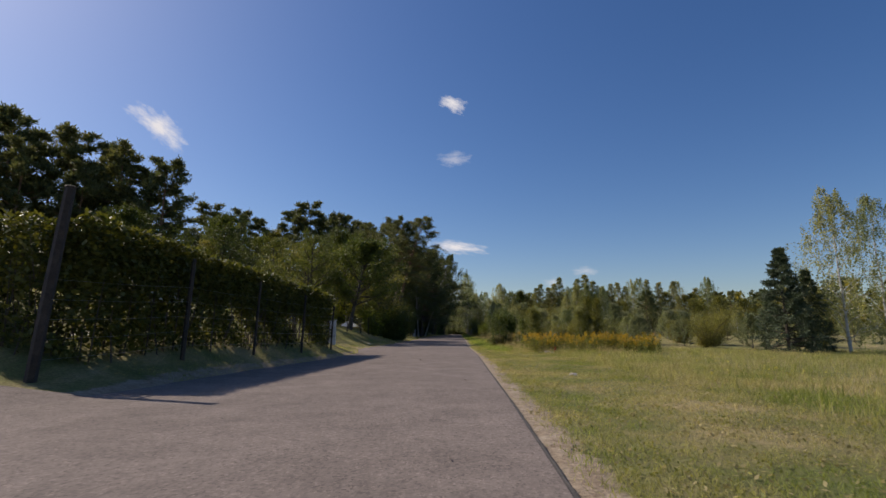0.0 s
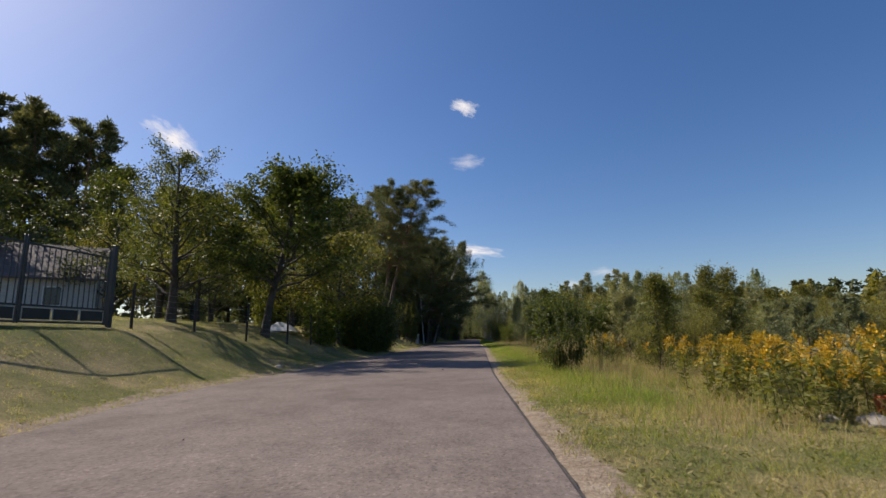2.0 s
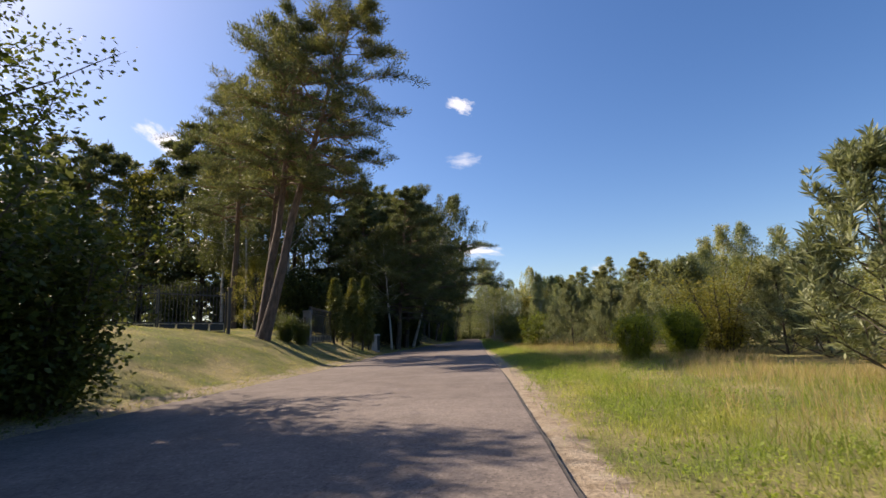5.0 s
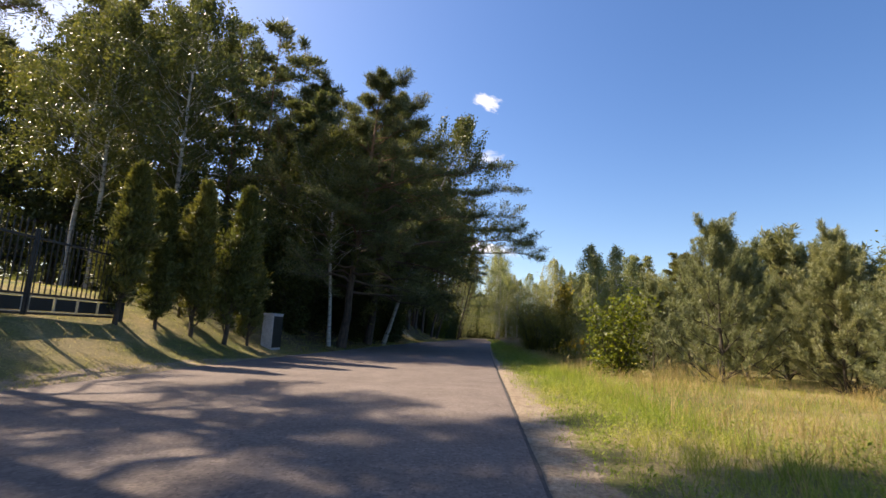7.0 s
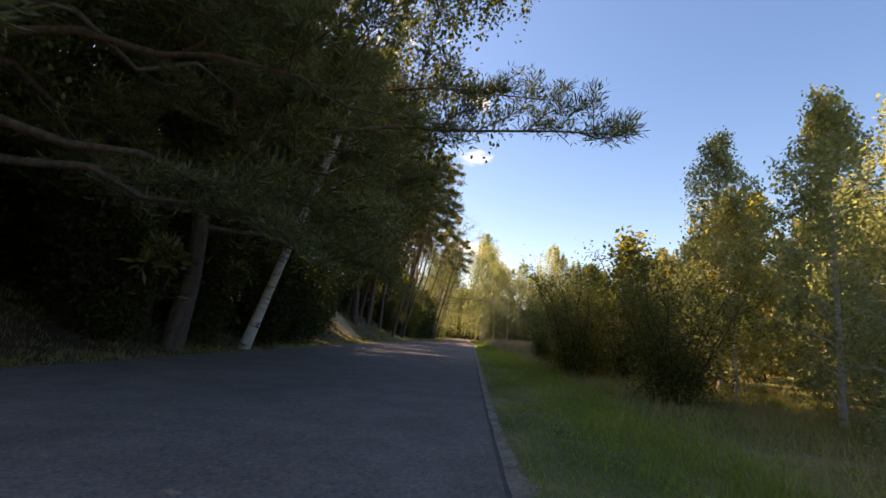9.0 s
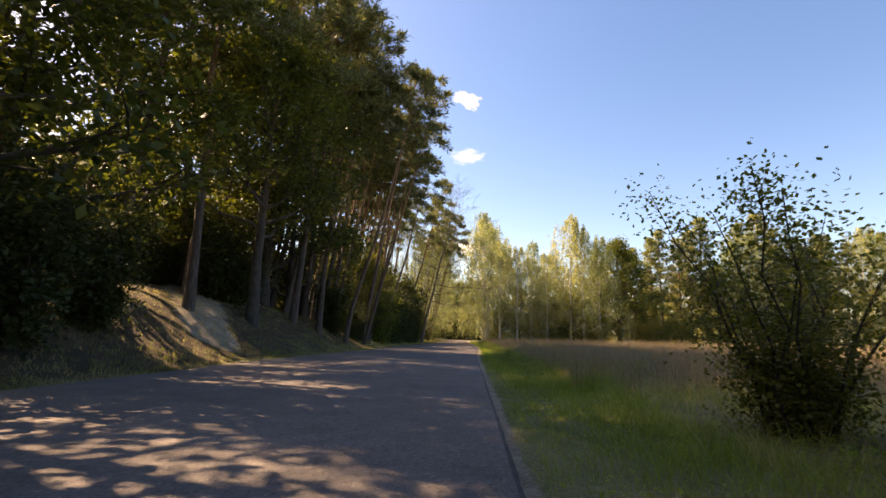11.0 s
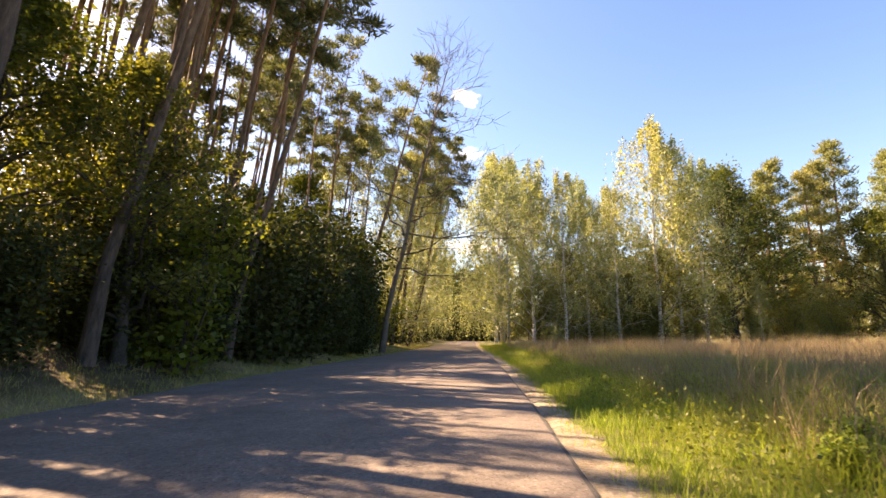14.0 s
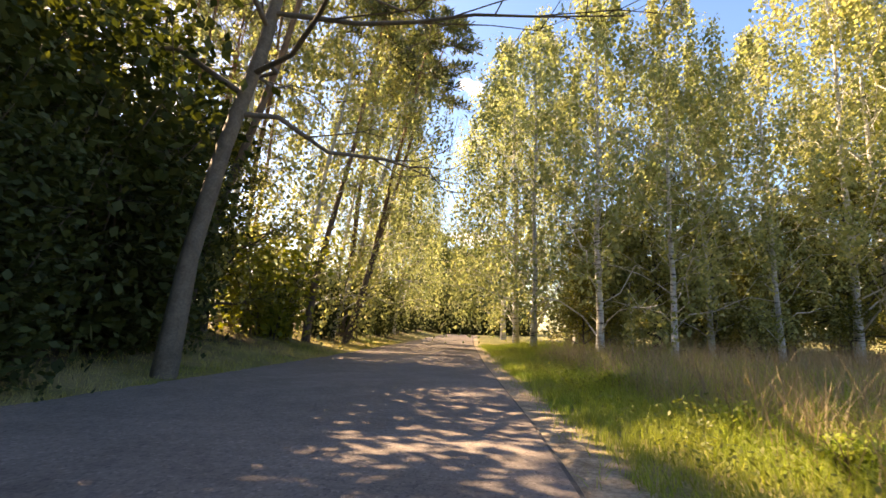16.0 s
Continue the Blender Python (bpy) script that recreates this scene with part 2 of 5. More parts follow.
YELLOW_LEAF = leaf_material("yellowing_leaves", (0.2, 0.2, 0.06), (0.43, 0.38, 0.14), 0.6)
BROOM_LEAF = leaf_material("broom_switches", (0.2, 0.25, 0.035), (0.42, 0.46, 0.09), 0.5)
LIME_LEAF = leaf_material("lime_green_leaves", (0.11, 0.15, 0.025), (0.26, 0.29, 0.05), 0.5)
SHRUB_LEAF = leaf_material("shrub_leaves", (0.1, 0.12, 0.032), (0.29, 0.28, 0.09), 0.52)
HEDGE_LEAF = leaf_material("hedge_leaves", (0.04, 0.06, 0.015), (0.14, 0.15, 0.04), 0.4)
GRASS = grass_material("meadow_grass", ((0.16, 0.2, 0.045), (0.37, 0.4, 0.11)), ((0.35, 0.29, 0.14), (0.64, 0.55, 0.3)), 0.5, 0.58)
LUSH = grass_material("lush_grass", ((0.15, 0.22, 0.035), (0.36, 0.44, 0.1)), ((0.27, 0.3, 0.075), (0.52, 0.5, 0.18)), 0.55, 0.58)
STRAW = leaf_material("dry_tall_grass", (0.3, 0.25, 0.12), (0.58, 0.47, 0.27), 0.5, 0.7, (1.1, 1.05, 0.8))
FIELD = leaf_material("ripe_field_grass", (0.18, 0.148, 0.108), (0.37, 0.31, 0.24), 0.45, 0.7, (1.1, 1.0, 0.8))
HERB = leaf_material("goldenrod_leaves", (0.12, 0.15, 0.035), (0.28, 0.29, 0.08), 0.45)
GOLD = leaf_material("goldenrod_bloom", (0.42, 0.27, 0.02), (0.65, 0.45, 0.04), 0.35)
YELLOW_FLOWER = leaf_material("yellow_petals", (0.6, 0.5, 0.05), (0.75, 0.65, 0.15), 0.35)
BLACK_STEEL = surface("black_painted_steel", (0.012, 0.012, 0.012), (0.03, 0.03, 0.03), 6, 0.45, 8, 0.1)
PANEL = surface("black_sheet_panel", (0.01, 0.011, 0.01), (0.022, 0.024, 0.02), 4, 0.5, 8, 0.1)
EDGE_STEEL = surface("worn_light_steel_edge", (0.25, 0.24, 0.2), (0.45, 0.43, 0.36), 8, 0.5, 6, 0.1)
POST = surface("rusty_dark_post", (0.02, 0.016, 0.013), (0.06, 0.045, 0.035), 8, 0.8)
GREY_BOX = surface("pale_grey_cabinet", (0.4, 0.41, 0.42), (0.55, 0.56, 0.57), 3, 0.6, 8, 0.1)
# concrete toned down: the pine's shade on the pillar is in the colour
SHADED_CONCRETE = surface("stained_concrete", (0.09, 0.085, 0.08), (0.2, 0.19, 0.175), 3, 0.9, 10, 0.5)
WIRE = surface("galvanised_wire", (0.25, 0.25, 0.25), (0.4, 0.4, 0.4), 10, 0.5, 4, 0.1, 0.6)
WHITE = surface("white_sheeting", (0.6, 0.6, 0.58), (0.78, 0.78, 0.76), 3, 0.6, 6, 0.3)
PLASTER = surface("pale_plaster", (0.42, 0.4, 0.37), (0.58, 0.56, 0.52), 1, 0.9, 10, 0.3)
ROOF = surface("dark_roof_sheet", (0.06, 0.05, 0.05), (0.12, 0.1, 0.095), 2, 0.7)
GLASS_DARK = surface("dark_window_glass", (0.01, 0.012, 0.014), (0.02, 0.024, 0.028), 2, 0.1, 4, 0.0)
ORANGE = surface("orange_plastic", (0.6, 0.11, 0.025), (0.75, 0.17, 0.04), 5, 0.45, 6, 0.1)
STONE = surface("pale_field_stone", (0.28, 0.25, 0.21), (0.45, 0.41, 0.35), 6, 0.9)
WOOD = surface("weathered_boards", (0.17, 0.14, 0.1), (0.32, 0.27, 0.2), 5, 0.85)
LEAF_LITTER = surface("brown_dead_leaf", (0.05, 0.03, 0.018), (0.12, 0.075, 0.045), 12, 0.8)
CLOUD = cloud_material("cloud_vapour", 1.0)
THIN_CLOUD = cloud_material("thin_cloud_vapour", 0.4)


# ---- mesh helpers ----
class Shape:
    """Collects tubes, boxes and leaves into one mesh."""

    def __init__(self):
        self.v, self.f, self.n = [], [], 0

    def put(self, verts, faces):
        verts = np.asarray(verts, float).reshape(-1, 3)
        self.f.append(np.asarray(faces, int) + self.n)
        self.v.append(verts)
        self.n += len(verts)

    def tube(self, pts, radii, sides=5, cap=True):
        pts = np.asarray(pts, float)
        k = len(pts)
        tang = np.gradient(pts, axis=0)
        tang /= np.linalg.norm(tang, axis=1)[:, None] + 1e-9
        ref = np.array([1.0, 0.2, 0.1]) if abs(tang[0][2]) > 0.8 else np.array([0.0, 0.0, 1.0])
        a = np.cross(tang, ref)
        a /= np.linalg.norm(a, axis=1)[:, None] + 1e-9
        b = np.cross(tang, a)
        ang = np.arange(sides) * 2 * pi / sides
        ring = a[:, None, :] * np.cos(ang)[None, :, None] + b[:, None, :] * np.sin(ang)[None, :, None]
        verts = pts[:, None, :] + ring * np.asarray(radii, float)[:, None, None]
        i, j = np.meshgrid(np.arange(k - 1), np.arange(sides), indexing="ij")
        j2 = (j + 1) % sides
        faces = np.stack([i * sides + j, i * sides + j2, (i + 1) * sides + j2, (i + 1) * sides + j], -1).reshape(-1, 4)
        self.put(verts.reshape(-1, 3), faces)

    def box(self, size, at=(0, 0, 0), turn=0.0, bevel=0.0):
        """A box with its edges cut off where bevel is given."""
        bm = bmesh.new()
        bmesh.ops.create_cube(bm, size=1)
        bmesh.ops.scale(bm, vec=size, verts=bm.verts)
        if bevel:
            bmesh.ops.bevel(bm, geom=bm.edges[:], offset=bevel, segments=1, affect="EDGES")
        bmesh.ops.triangulate(bm, faces=[f for f in bm.faces if len(f.verts) != 4])
        bm.verts.index_update()
        c, s = cos(turn), sin(turn)
        verts = [(v.co.x * c - v.co.y * s + at[0], v.co.x * s + v.co.y * c + at[1], v.co.z + at[2]) for v in bm.verts]
        quads = [[v.index for v in f.verts] for f in bm.faces if len(f.verts) == 4]
        tris = [[v.index for v in f.verts] for f in bm.faces if len(f.verts) == 3]
        base = self.n
        self.put(verts, np.array(quads))
        if tris:
            self.f.append(np.array(tris) + base)
        bm.free()

    def leaves(self, at, size, width=0.6, up=0.6, along=None, rng=None, vary=0.35):
        """Leaf blades with four corners: a stalk end, two sides and a tip."""
        at = np.asarray(at, float)
        n = len(at)
        if not n:
            return
        nrm = rng.normal(size=(n, 3))
        nrm[:, 2] += up * np.sign(nrm[:, 2] + 0.5) * 1.2
        nrm /= np.linalg.norm(nrm, axis=1)[:, None]
        a = rng.normal(size=(n, 3)) if along is None else np.asarray(along, float) + rng.normal(size=(n, 3)) * 0.25
        a -= nrm * (a * nrm).sum(1)[:, None]
        a /= np.linalg.norm(a, axis=1)[:, None] + 1e-9
        b = np.cross(nrm, a)
        s = (size * (1 + vary * rng.uniform(-1, 1, n)))[:, None]
        verts = np.stack([at, at + a * s * 0.5 + b * s * width * 0.5, at + a * s, at + a * s * 0.5 - b * s * width * 0.5], 1)
        self.put(verts.reshape(-1, 3), np.arange(4 * n).reshape(n, 4))

    def blades(self, at, height, width, lean, rng):
        """Grass blades: slim triangles that bend to one side."""
        at = np.asarray(at, float)
        n = len(at)
        h = np.asarray(height, float) * np.ones(n)
        ang = rng.uniform(0, 2 * pi, n)
        side = np.stack([np.cos(ang), np.sin(ang), np.zeros(n)], 1)
        off = rng.normal(size=(n, 3)) * lean * h[:, None]
        off[:, 2] = h
        w = (width * np.ones(n))[:, None] * 0.5
        mid = at + off * 0.55 * np.array([0.6, 0.6, 1.0])
        verts = np.stack([at - side * w, at + side * w, mid + side * w * 0.7, at + off, mid - side * w * 0.7], 1)
        k = np.arange(n)[:, None] * 5
        self.put(verts.reshape(-1, 3), k + np.array([0, 1, 2, 4]))
        self.f.append(k + np.array([4, 2, 3]) + self.n - 5 * n)

    def mesh(self, name, material, smooth=False):
        me = bpy.data.meshes.new(name)
        v = np.concatenate(self.v)
        loops = np.concatenate([f.ravel() for f in self.f])
        sizes = np.concatenate([np.full(len(f), f.shape[1]) for f in self.f])
        starts = np.concatenate([[0], np.cumsum(sizes)[:-1]])
        me.vertices.add(len(v))
        me.vertices.foreach_set("co", v.ravel())
        me.loops.add(len(loops))
        me.loops.foreach_set("vertex_index", loops)
        me.polygons.add(len(starts))
        me.polygons.foreach_set("loop_start", starts)
        me.polygons.foreach_set("use_smooth", np.full(len(starts), bool(smooth)))
        me.update(calc_edges=True)
        me.validate()
        me.materials.append(material)
        return me


def part(name, shape, material, parent, label="", smooth=False):
    me = shape if isinstance(shape, bpy.types.Mesh) else shape.mesh(name, material, smooth)
    ob = new(name, me)
    ob.parent = parent
    return tagged(ob, label)


def thing(name, label, category, group="", kind=""):
    ob = new(name)
    ob.empty_display_size = 0.2
    return tagged(ob, label, category, group, kind)


# ---- the lie of the land ----
LEFT_Y = [-40, 4, 10, 14, 17, 19, 22, 24, 28, 40, 55, 61, 66, 88, 102, 108, 113, 122, 130, 137, 150, 400]
LEFT_X = [-4.9, -4.9, -4.6, -4.2, -4.0, -4.0, -4.6, -4.95, -4.75, -4.7, -4.7, -5.1, -5.5, -5.6, -5.5, -5.1, -4.9, -4.6, -4.1, -3.7, -3.4, -3.4]
RIGHT_Y = [-40, 0, 6, 18, 22, 27, 35, 49, 57, 65, 77, 97, 105, 116, 123, 130, 137, 150, 400]
RIGHT_X = [0.46, 0.46, 0.53, 0.57, 0.48, 0.39, 0.42, 0.52, 0.42, 0.36, 0.3, 0.38, 0.38, 0.6, 0.63, 0.56, 0.3, 0.05, 0.0]


def along(v, xs, ys):
    """Straight lines between a few points."""
    if v <= xs[0]:
        return ys[0]
    for i in range(1, len(xs)):
        if v <= xs[i]:
            f = (v - xs[i - 1]) / (xs[i] - xs[i - 1])
            return ys[i - 1] + (ys[i] - ys[i - 1]) * f
    return ys[-1]


def left_edge(y):
    return along(y, LEFT_Y, LEFT_X)


def right_edge(y):
    return along(y, RIGHT_Y, RIGHT_X)


def lump(x, y, scale, seed=0.0):
    return noise.noise(Vector((x * scale, y * scale, seed)))


def land(x, y):
    """Height of the ground: the road lies level, a bank rises on its west side."""
    s = float(left_edge(y)) - x
    z = 0.0
    if s > 0:
        z = float(along(s, [0, 0.4, 0.8, 1.4, 2.2, 3.0, 5.0, 8.0, 16.0, 60.0], [0, 0.02, 0.12, 0.34, 0.72, 1.05, 1.45, 1.75, 2.2, 3.2]))
        z *= float(along(y, [5.5, 8.5, 30, 60, 85, 95, 105, 113, 120, 150], [0.12, 1.0, 1.0, 1.0, 1.0, 1.25, 1.6, 1.2, 0.6, 0.4]))
        z += 0.22 * min(1, s / 1.2) * float(along(y, [6.5, 9, 18.5, 21], [0, 1, 1, 0]))
        z += 0.07 * lump(x, y, 0.6) * min(1, s)
    e = x - float(right_edge(y))
    if e > 0:
        z = -0.03 + 0.05 * lump(x, y, 0.5, 3.0) * min(1, e) + float(along(e, [0, 0.3, 3, 10, 60], [0, 0.0, 0.02, 0.1, 0.4]))
        z -= float(along(e, [0, 3, 10, 20, 60], [0, 0.04, 0.28, 0.62, 0.9])) * float(along(y, [-40, 40, 62], [1, 1, 0]))
    if s <= 0 and e <= 0:
        z = -0.06
    elif s < 0.3 and s > 0:
        z -= 0.03 * (1 - s / 0.3)
    return z


def spaced(*spans):
    out = []
    for lo, hi, step in spans:
        n = max(1, round((hi - lo) / step))
        out += [lo + (hi - lo) * i / n for i in range(n)]
    return out + [spans[-1][1]]


def trodden(x, y):
    """How bare and sandy the soil is: most beside the asphalt."""
    e = x - float(right_edge(y))
    s = float(left_edge(y)) - x
    if s > 0.2 and 95 < y < 113:
        # the forest path that climbs the bank
        f = min(1.0, max(0.0, ((x + 7.2) * -9.5 + (y - 99.5) * 12.0) / 234.3))
        d = math.hypot(x + 7.2 + 9.5 * f, y - 99.5 - 12.0 * f)
        if d < 1.2:
            return max(0.0, 1.05 - d / 1.2)
    if 137 < y < 143 and 0 < e < 4.5:
        return 0.62
    if e > -0.3:
        wide = float(along(y, [0, 20, 44, 47, 66, 70, 75, 104, 112, 120], [0.3, 0.32, 0.32, 0.46, 0.45, 0.3, 0.1, 0.1, 0.3, 0.36]))
        return max(0.0, 1.0 - max(0.0, e) / (wide * 1.5))
    if s > -0.3:
        wide = float(along(y, [6, 20, 26, 64, 70, 96, 99, 102], [0.5, 0.3, 0.5, 0.6, 0.03, 0.03, 0.3, 0.03]))
        return max(0.0, 1.0 - max(0.0, s) / (wide * 1.5))
    return 0.0


def build_ground():
    xs = spaced((-1400, -200, 200), (-200, -40, 20), (-40, -12, 2.0), (-12, -6.5, 0.3), (-6.5, -3.6, 0.15), (-3.6, 0.2, 0.8), (0.2, 1.8, 0.12), (1.8, 3, 0.25), (3, 12, 0.7), (12, 60, 5), (60, 200, 20), (200, 1400, 200))
    ys = spaced((-600, -60, 90), (-60, -6, 6), (-6, 150, 0.6), (150, 240, 6), (240, 600, 60), (600, 3000, 400))
    g = Shape()
    verts = [(x, y, land(x, y)) for y in ys for x in xs]
    nx = len(xs)
    faces = [(j * nx + i, j * nx + i + 1, (j + 1) * nx + i + 1, (j + 1) * nx + i) for j in range(len(ys) - 1) for i in range(nx - 1)]
    g.put(verts, faces)
    me = g.mesh("ground", GROUND, True)
    bare = me.attributes.new("bare", "FLOAT", "POINT")
    bare.data.foreach_set("value", [trodden(v[0], v[1]) for v in verts])
    ob = new("ground", me)
    tagged(ob, "uneven grassy ground with a bank and leaf litter under trees", "ground", kind="structure")


def strip(name, material, ys, left, right, z0, label, category, skirt=0.06, cols=6):
    """A paved strip with ragged edges and a thickness."""
    g = Shape()
    verts = []
    for y in ys:
        a, b = left(y), right(y)
        row = [a + (b - a) * k / cols for k in range(cols + 1)]
        verts += [(a - 0.004, y, z0(a, y) - skirt)] + [(x, y, z0(x, y)) for x in row] + [(b + 0.004, y, z0(b, y) - skirt)]
    n = cols + 3
    faces = [(j * n + i, j * n + i + 1, (j + 1) * n + i + 1, (j + 1) * n + i) for j in range(len(ys) - 1) for i in range(n - 1)]
    g.put(verts, faces)
    ob = new(name, g.mesh(name, material, False))
    return tagged(ob, label, category, kind="structure")


def rag(y, amp, scale, seed):
    return amp * (lump(0.0, y, scale, seed) + 0.5 * lump(0.0, y, scale * 4, seed + 7))


def crown_z(x, y):
    m = 0.5 * (float(left_edge(y)) + float(right_edge(y)))
    return 0.012 - 0.0022 * (x - m) ** 2


build_ground()
ROAD_YS = spaced((-40, -4, 2), (-4, 60, 0.15), (60, 150, 0.25), (150, 400, 10))
EDGE = random.Random(3)


def frayed(y, amp):
    return amp * (EDGE.random() - 0.5)


strip("road", ASPHALT, ROAD_YS, lambda y: float(left_edge(y)) + rag(y, 0.1, 0.9, 1.0) + frayed(y, 0.06), lambda y: float(right_edge(y)) - 0.03 + rag(y, 0.006, 0.4, 5.0), crown_z,
      "worn grey-brown asphalt road surface in sun", "road", 0.03, 8)
strip("road_edge_joint", CRACK, ROAD_YS, lambda y: float(right_edge(y)) - 0.034 + rag(y, 0.006, 0.4, 5.0), lambda y: float(right_edge(y)) + 0.004 + rag(y, 0.006, 0.4, 5.0) + frayed(y, 0.012),
      lambda x, y: -0.014, "dark dirt-filled joint along asphalt edge", "joint", 0.01, 1)
strip("side_road", ASPHALT, spaced((-6, 6.2, 0.4)), lambda y: -30.0, lambda y: -4.7, lambda x, y: land(x, y) + 0.03 if x < -5 else -0.012,
      "worn asphalt mouth of a side road", "road", cols=24)


# ---- growing trees ----
def unit(v):
    return v / (np.linalg.norm(v) + 1e-9)


def grow(seed, height, radius, start, count, reach, rise, droop=0.0, twigs=4, twig_len=0.4, lean=0.0, wander=0.03, sides=7, top=0.15, whorl=0, fork=1, limb_r=0.42, bias=0.0, extra=()):
    """A trunk with limbs and twigs. reach(u), rise(u): a limb's length (of the height) and slope (degrees) at u of the crown.
    Returns the wood and the twigs as (points, outward)."""
    rng = np.random.default_rng(seed)
    wood, spray = Shape(), []
    stems = []
    for k in range(fork):
        n = 10
        u = np.linspace(0, 1, n)
        ang = 2 * pi * k / fork + seed
        px = lean * height * u ** 1.3 + np.cumsum(rng.normal(size=n)) * wander * height * 0.12 + (fork > 1) * cos(ang) * height * 0.12 * u
        py = np.cumsum(rng.normal(size=n)) * wander * height * 0.12 + (fork > 1) * sin(ang) * height * 0.12 * u
        pts = np.stack([px - px[0], py - py[0], u * height * (1 if k == 0 else rng.uniform(0.8, 1.0))], 1)
        pts[0, 2] = -0.25
        rad = radius * (1 - (1 - top * 0.6) * u) * np.where(u < 0.05, 1.3, 1.0)
        wood.tube(pts, rad, sides)
        stems.append((pts, rad, u))
    for i in range(count + len(extra)):
        pts, rad, u = stems[i % fork]
        v = (i + rng.uniform(0, 0.8)) / count
        if whorl:
            v = (math.floor(v * whorl) + rng.uniform(0, 0.12)) / whorl
        h = start + (1 - start) * v * 0.985
        base = np.array([np.interp(h, u, pts[:, k]) for k in range(3)])
        az = i * 2.39996 + rng.uniform(-0.4, 0.4)
        el = radians(rise(v) + rng.uniform(-9, 9))
        way = np.array([cos(az) * cos(el), sin(az) * cos(el), sin(el)])
        length = height * reach(min(v, 1.0)) * rng.uniform(0.7, 1.15) * (1 + bias * max(0.0, cos(az)))
        if i >= count:
            h, az, el, length = extra[i - count]
            az, el = radians(az), radians(el)
            base = np.array([np.interp(h, u, pts[:, k]) for k in range(3)])
            way = np.array([cos(az) * cos(el), sin(az) * cos(el), sin(el)])
        m = 6
        w = np.linspace(0, 1, m)
        limb = base + way * length * w[:, None]
        limb[:, 2] += -droop * length * w ** 2
        limb[1:] += rng.normal(size=(m - 1, 3)) * length * 0.035
        r = float(np.interp(h, u, rad)) * limb_r
        wood.tube(limb, r * (1 - 0.85 * w) + 0.004, 4 if length < 1.5 else 5)
        many = twigs if i < count else twigs * 2
        for t in range(many):
            q = 0.3 + 0.7 * (t + rng.uniform(0, 1)) / many
            b0 = np.array([np.interp(q, w, limb[:, k]) for k in range(3)])
            out = unit(way + rng.normal(size=3) * 0.65 * np.array([1, 1, 0.6]))
            ln = length * twig_len * rng.uniform(0.6, 1.2) * (1.15 - 0.4 * q) * (1.0 if i < count else 0.45)
            e = np.stack([b0, b0 + out * ln * 0.5 + rng.normal(size=3) * ln * 0.06, b0 + out * ln])
            e[2, 2] -= droop * ln * 0.5
            wood.tube(e, [r * 0.35 * (1 - 0.6 * q) + 0.004, r * 0.2 + 0.003, 0.003], 3)
            spray.append((e, out))
        spray.append((limb[-3:], unit(limb[-1] - limb[-2])))
    for pts, rad, u in stems:
        spray.append((pts[-3:], np.array([0, 0, 1.0])))
    return wood, spray, rng


def clusters(spray, per, leaves, spread, rng, flat=1.0):
    """Leaf places in clumps along the twigs."""
    at, way = [], []
    for e, out in spray:
        for k in range(per):
            q = rng.uniform(0.15, 1.0) * (len(e) - 1)
            i = min(int(q), len(e) - 2)
            c = e[i] + (e[i + 1] - e[i]) * (q - i)
            p = rng.normal(size=(leaves, 3)) * spread
            p[:, 2] *= flat
            at.append(c + p)
            way.append(p + out * spread)
    return np.concatenate(at), np.concatenate(way)


def broadleaf(seed, height, leaf, bark, mat_leaf, start=0.22, count=24, wide=0.33, leaf_size=0.13, per=3, num=9, spread=0.3, lean=0.0, radius=None, fork=1, twigs=5, round_top=True, up=0.6, rise0=25, wander=0.03):
    reach = (lambda v: wide * (0.55 + 0.9 * sin(pi * min(1, v * 0.8 + 0.18)) - 0.45 * v)) if round_top else (lambda v: wide * (1.0 - 0.75 * v))
    wood, spray, rng = grow(seed, height, radius or height * 0.022, start, count, reach, lambda v: rise0 + 40 * v, 0.12, twigs, 0.42, lean, fork=fork, wander=wander)
    at, way = clusters(spray, per, num, spread, rng, 0.7)
    crown = Shape()
    crown.leaves(at, leaf_size, 0.62, up, None, rng)
    return wood.mesh("trunk", bark, True), crown.mesh("crown", mat_leaf)


def birch(seed, height, mat_leaf, count=30, wide=0.2, strands=3, leaf_size=0.085, hang=1.0, start=0.2, per=11, lean=0.0):
    reach = lambda v: wide * (0.5 + 0.8 * sin(pi * min(1, v * 0.75 + 0.2)) - 0.35 * v)
    wood, spray, rng = grow(seed, height, height * 0.0095, start, count, reach, lambda v: 42 + 22 * v, 0.4, 4, 0.45, lean, 0.025, 6, 0.1, limb_r=0.2)
    crown = Shape()
    at, way = [], []
    for e, out in spray:
        for k in range(strands):
            q = rng.uniform(0.2, 1.0) * (len(e) - 1)
            i = min(int(q), len(e) - 2)
            c = e[i] + (e[i + 1] - e[i]) * (q - i)
            ln = hang * rng.uniform(0.25, 1.0)
            w = np.linspace(0, 1, per)
            p = c + np.stack([out[0] * 0.25 * w, out[1] * 0.25 * w, -w], 1) * ln + rng.normal(size=(per, 3)) * 0.07
            at.append(p)
            way.append(np.tile([0, 0, -1.0], (per, 1)))
    crown.leaves(np.concatenate(at), leaf_size, 0.75, 0.2, np.concatenate(way), rng)
    return wood.mesh("trunk", BIRCH_BARK, True), crown.mesh("crown", mat_leaf)


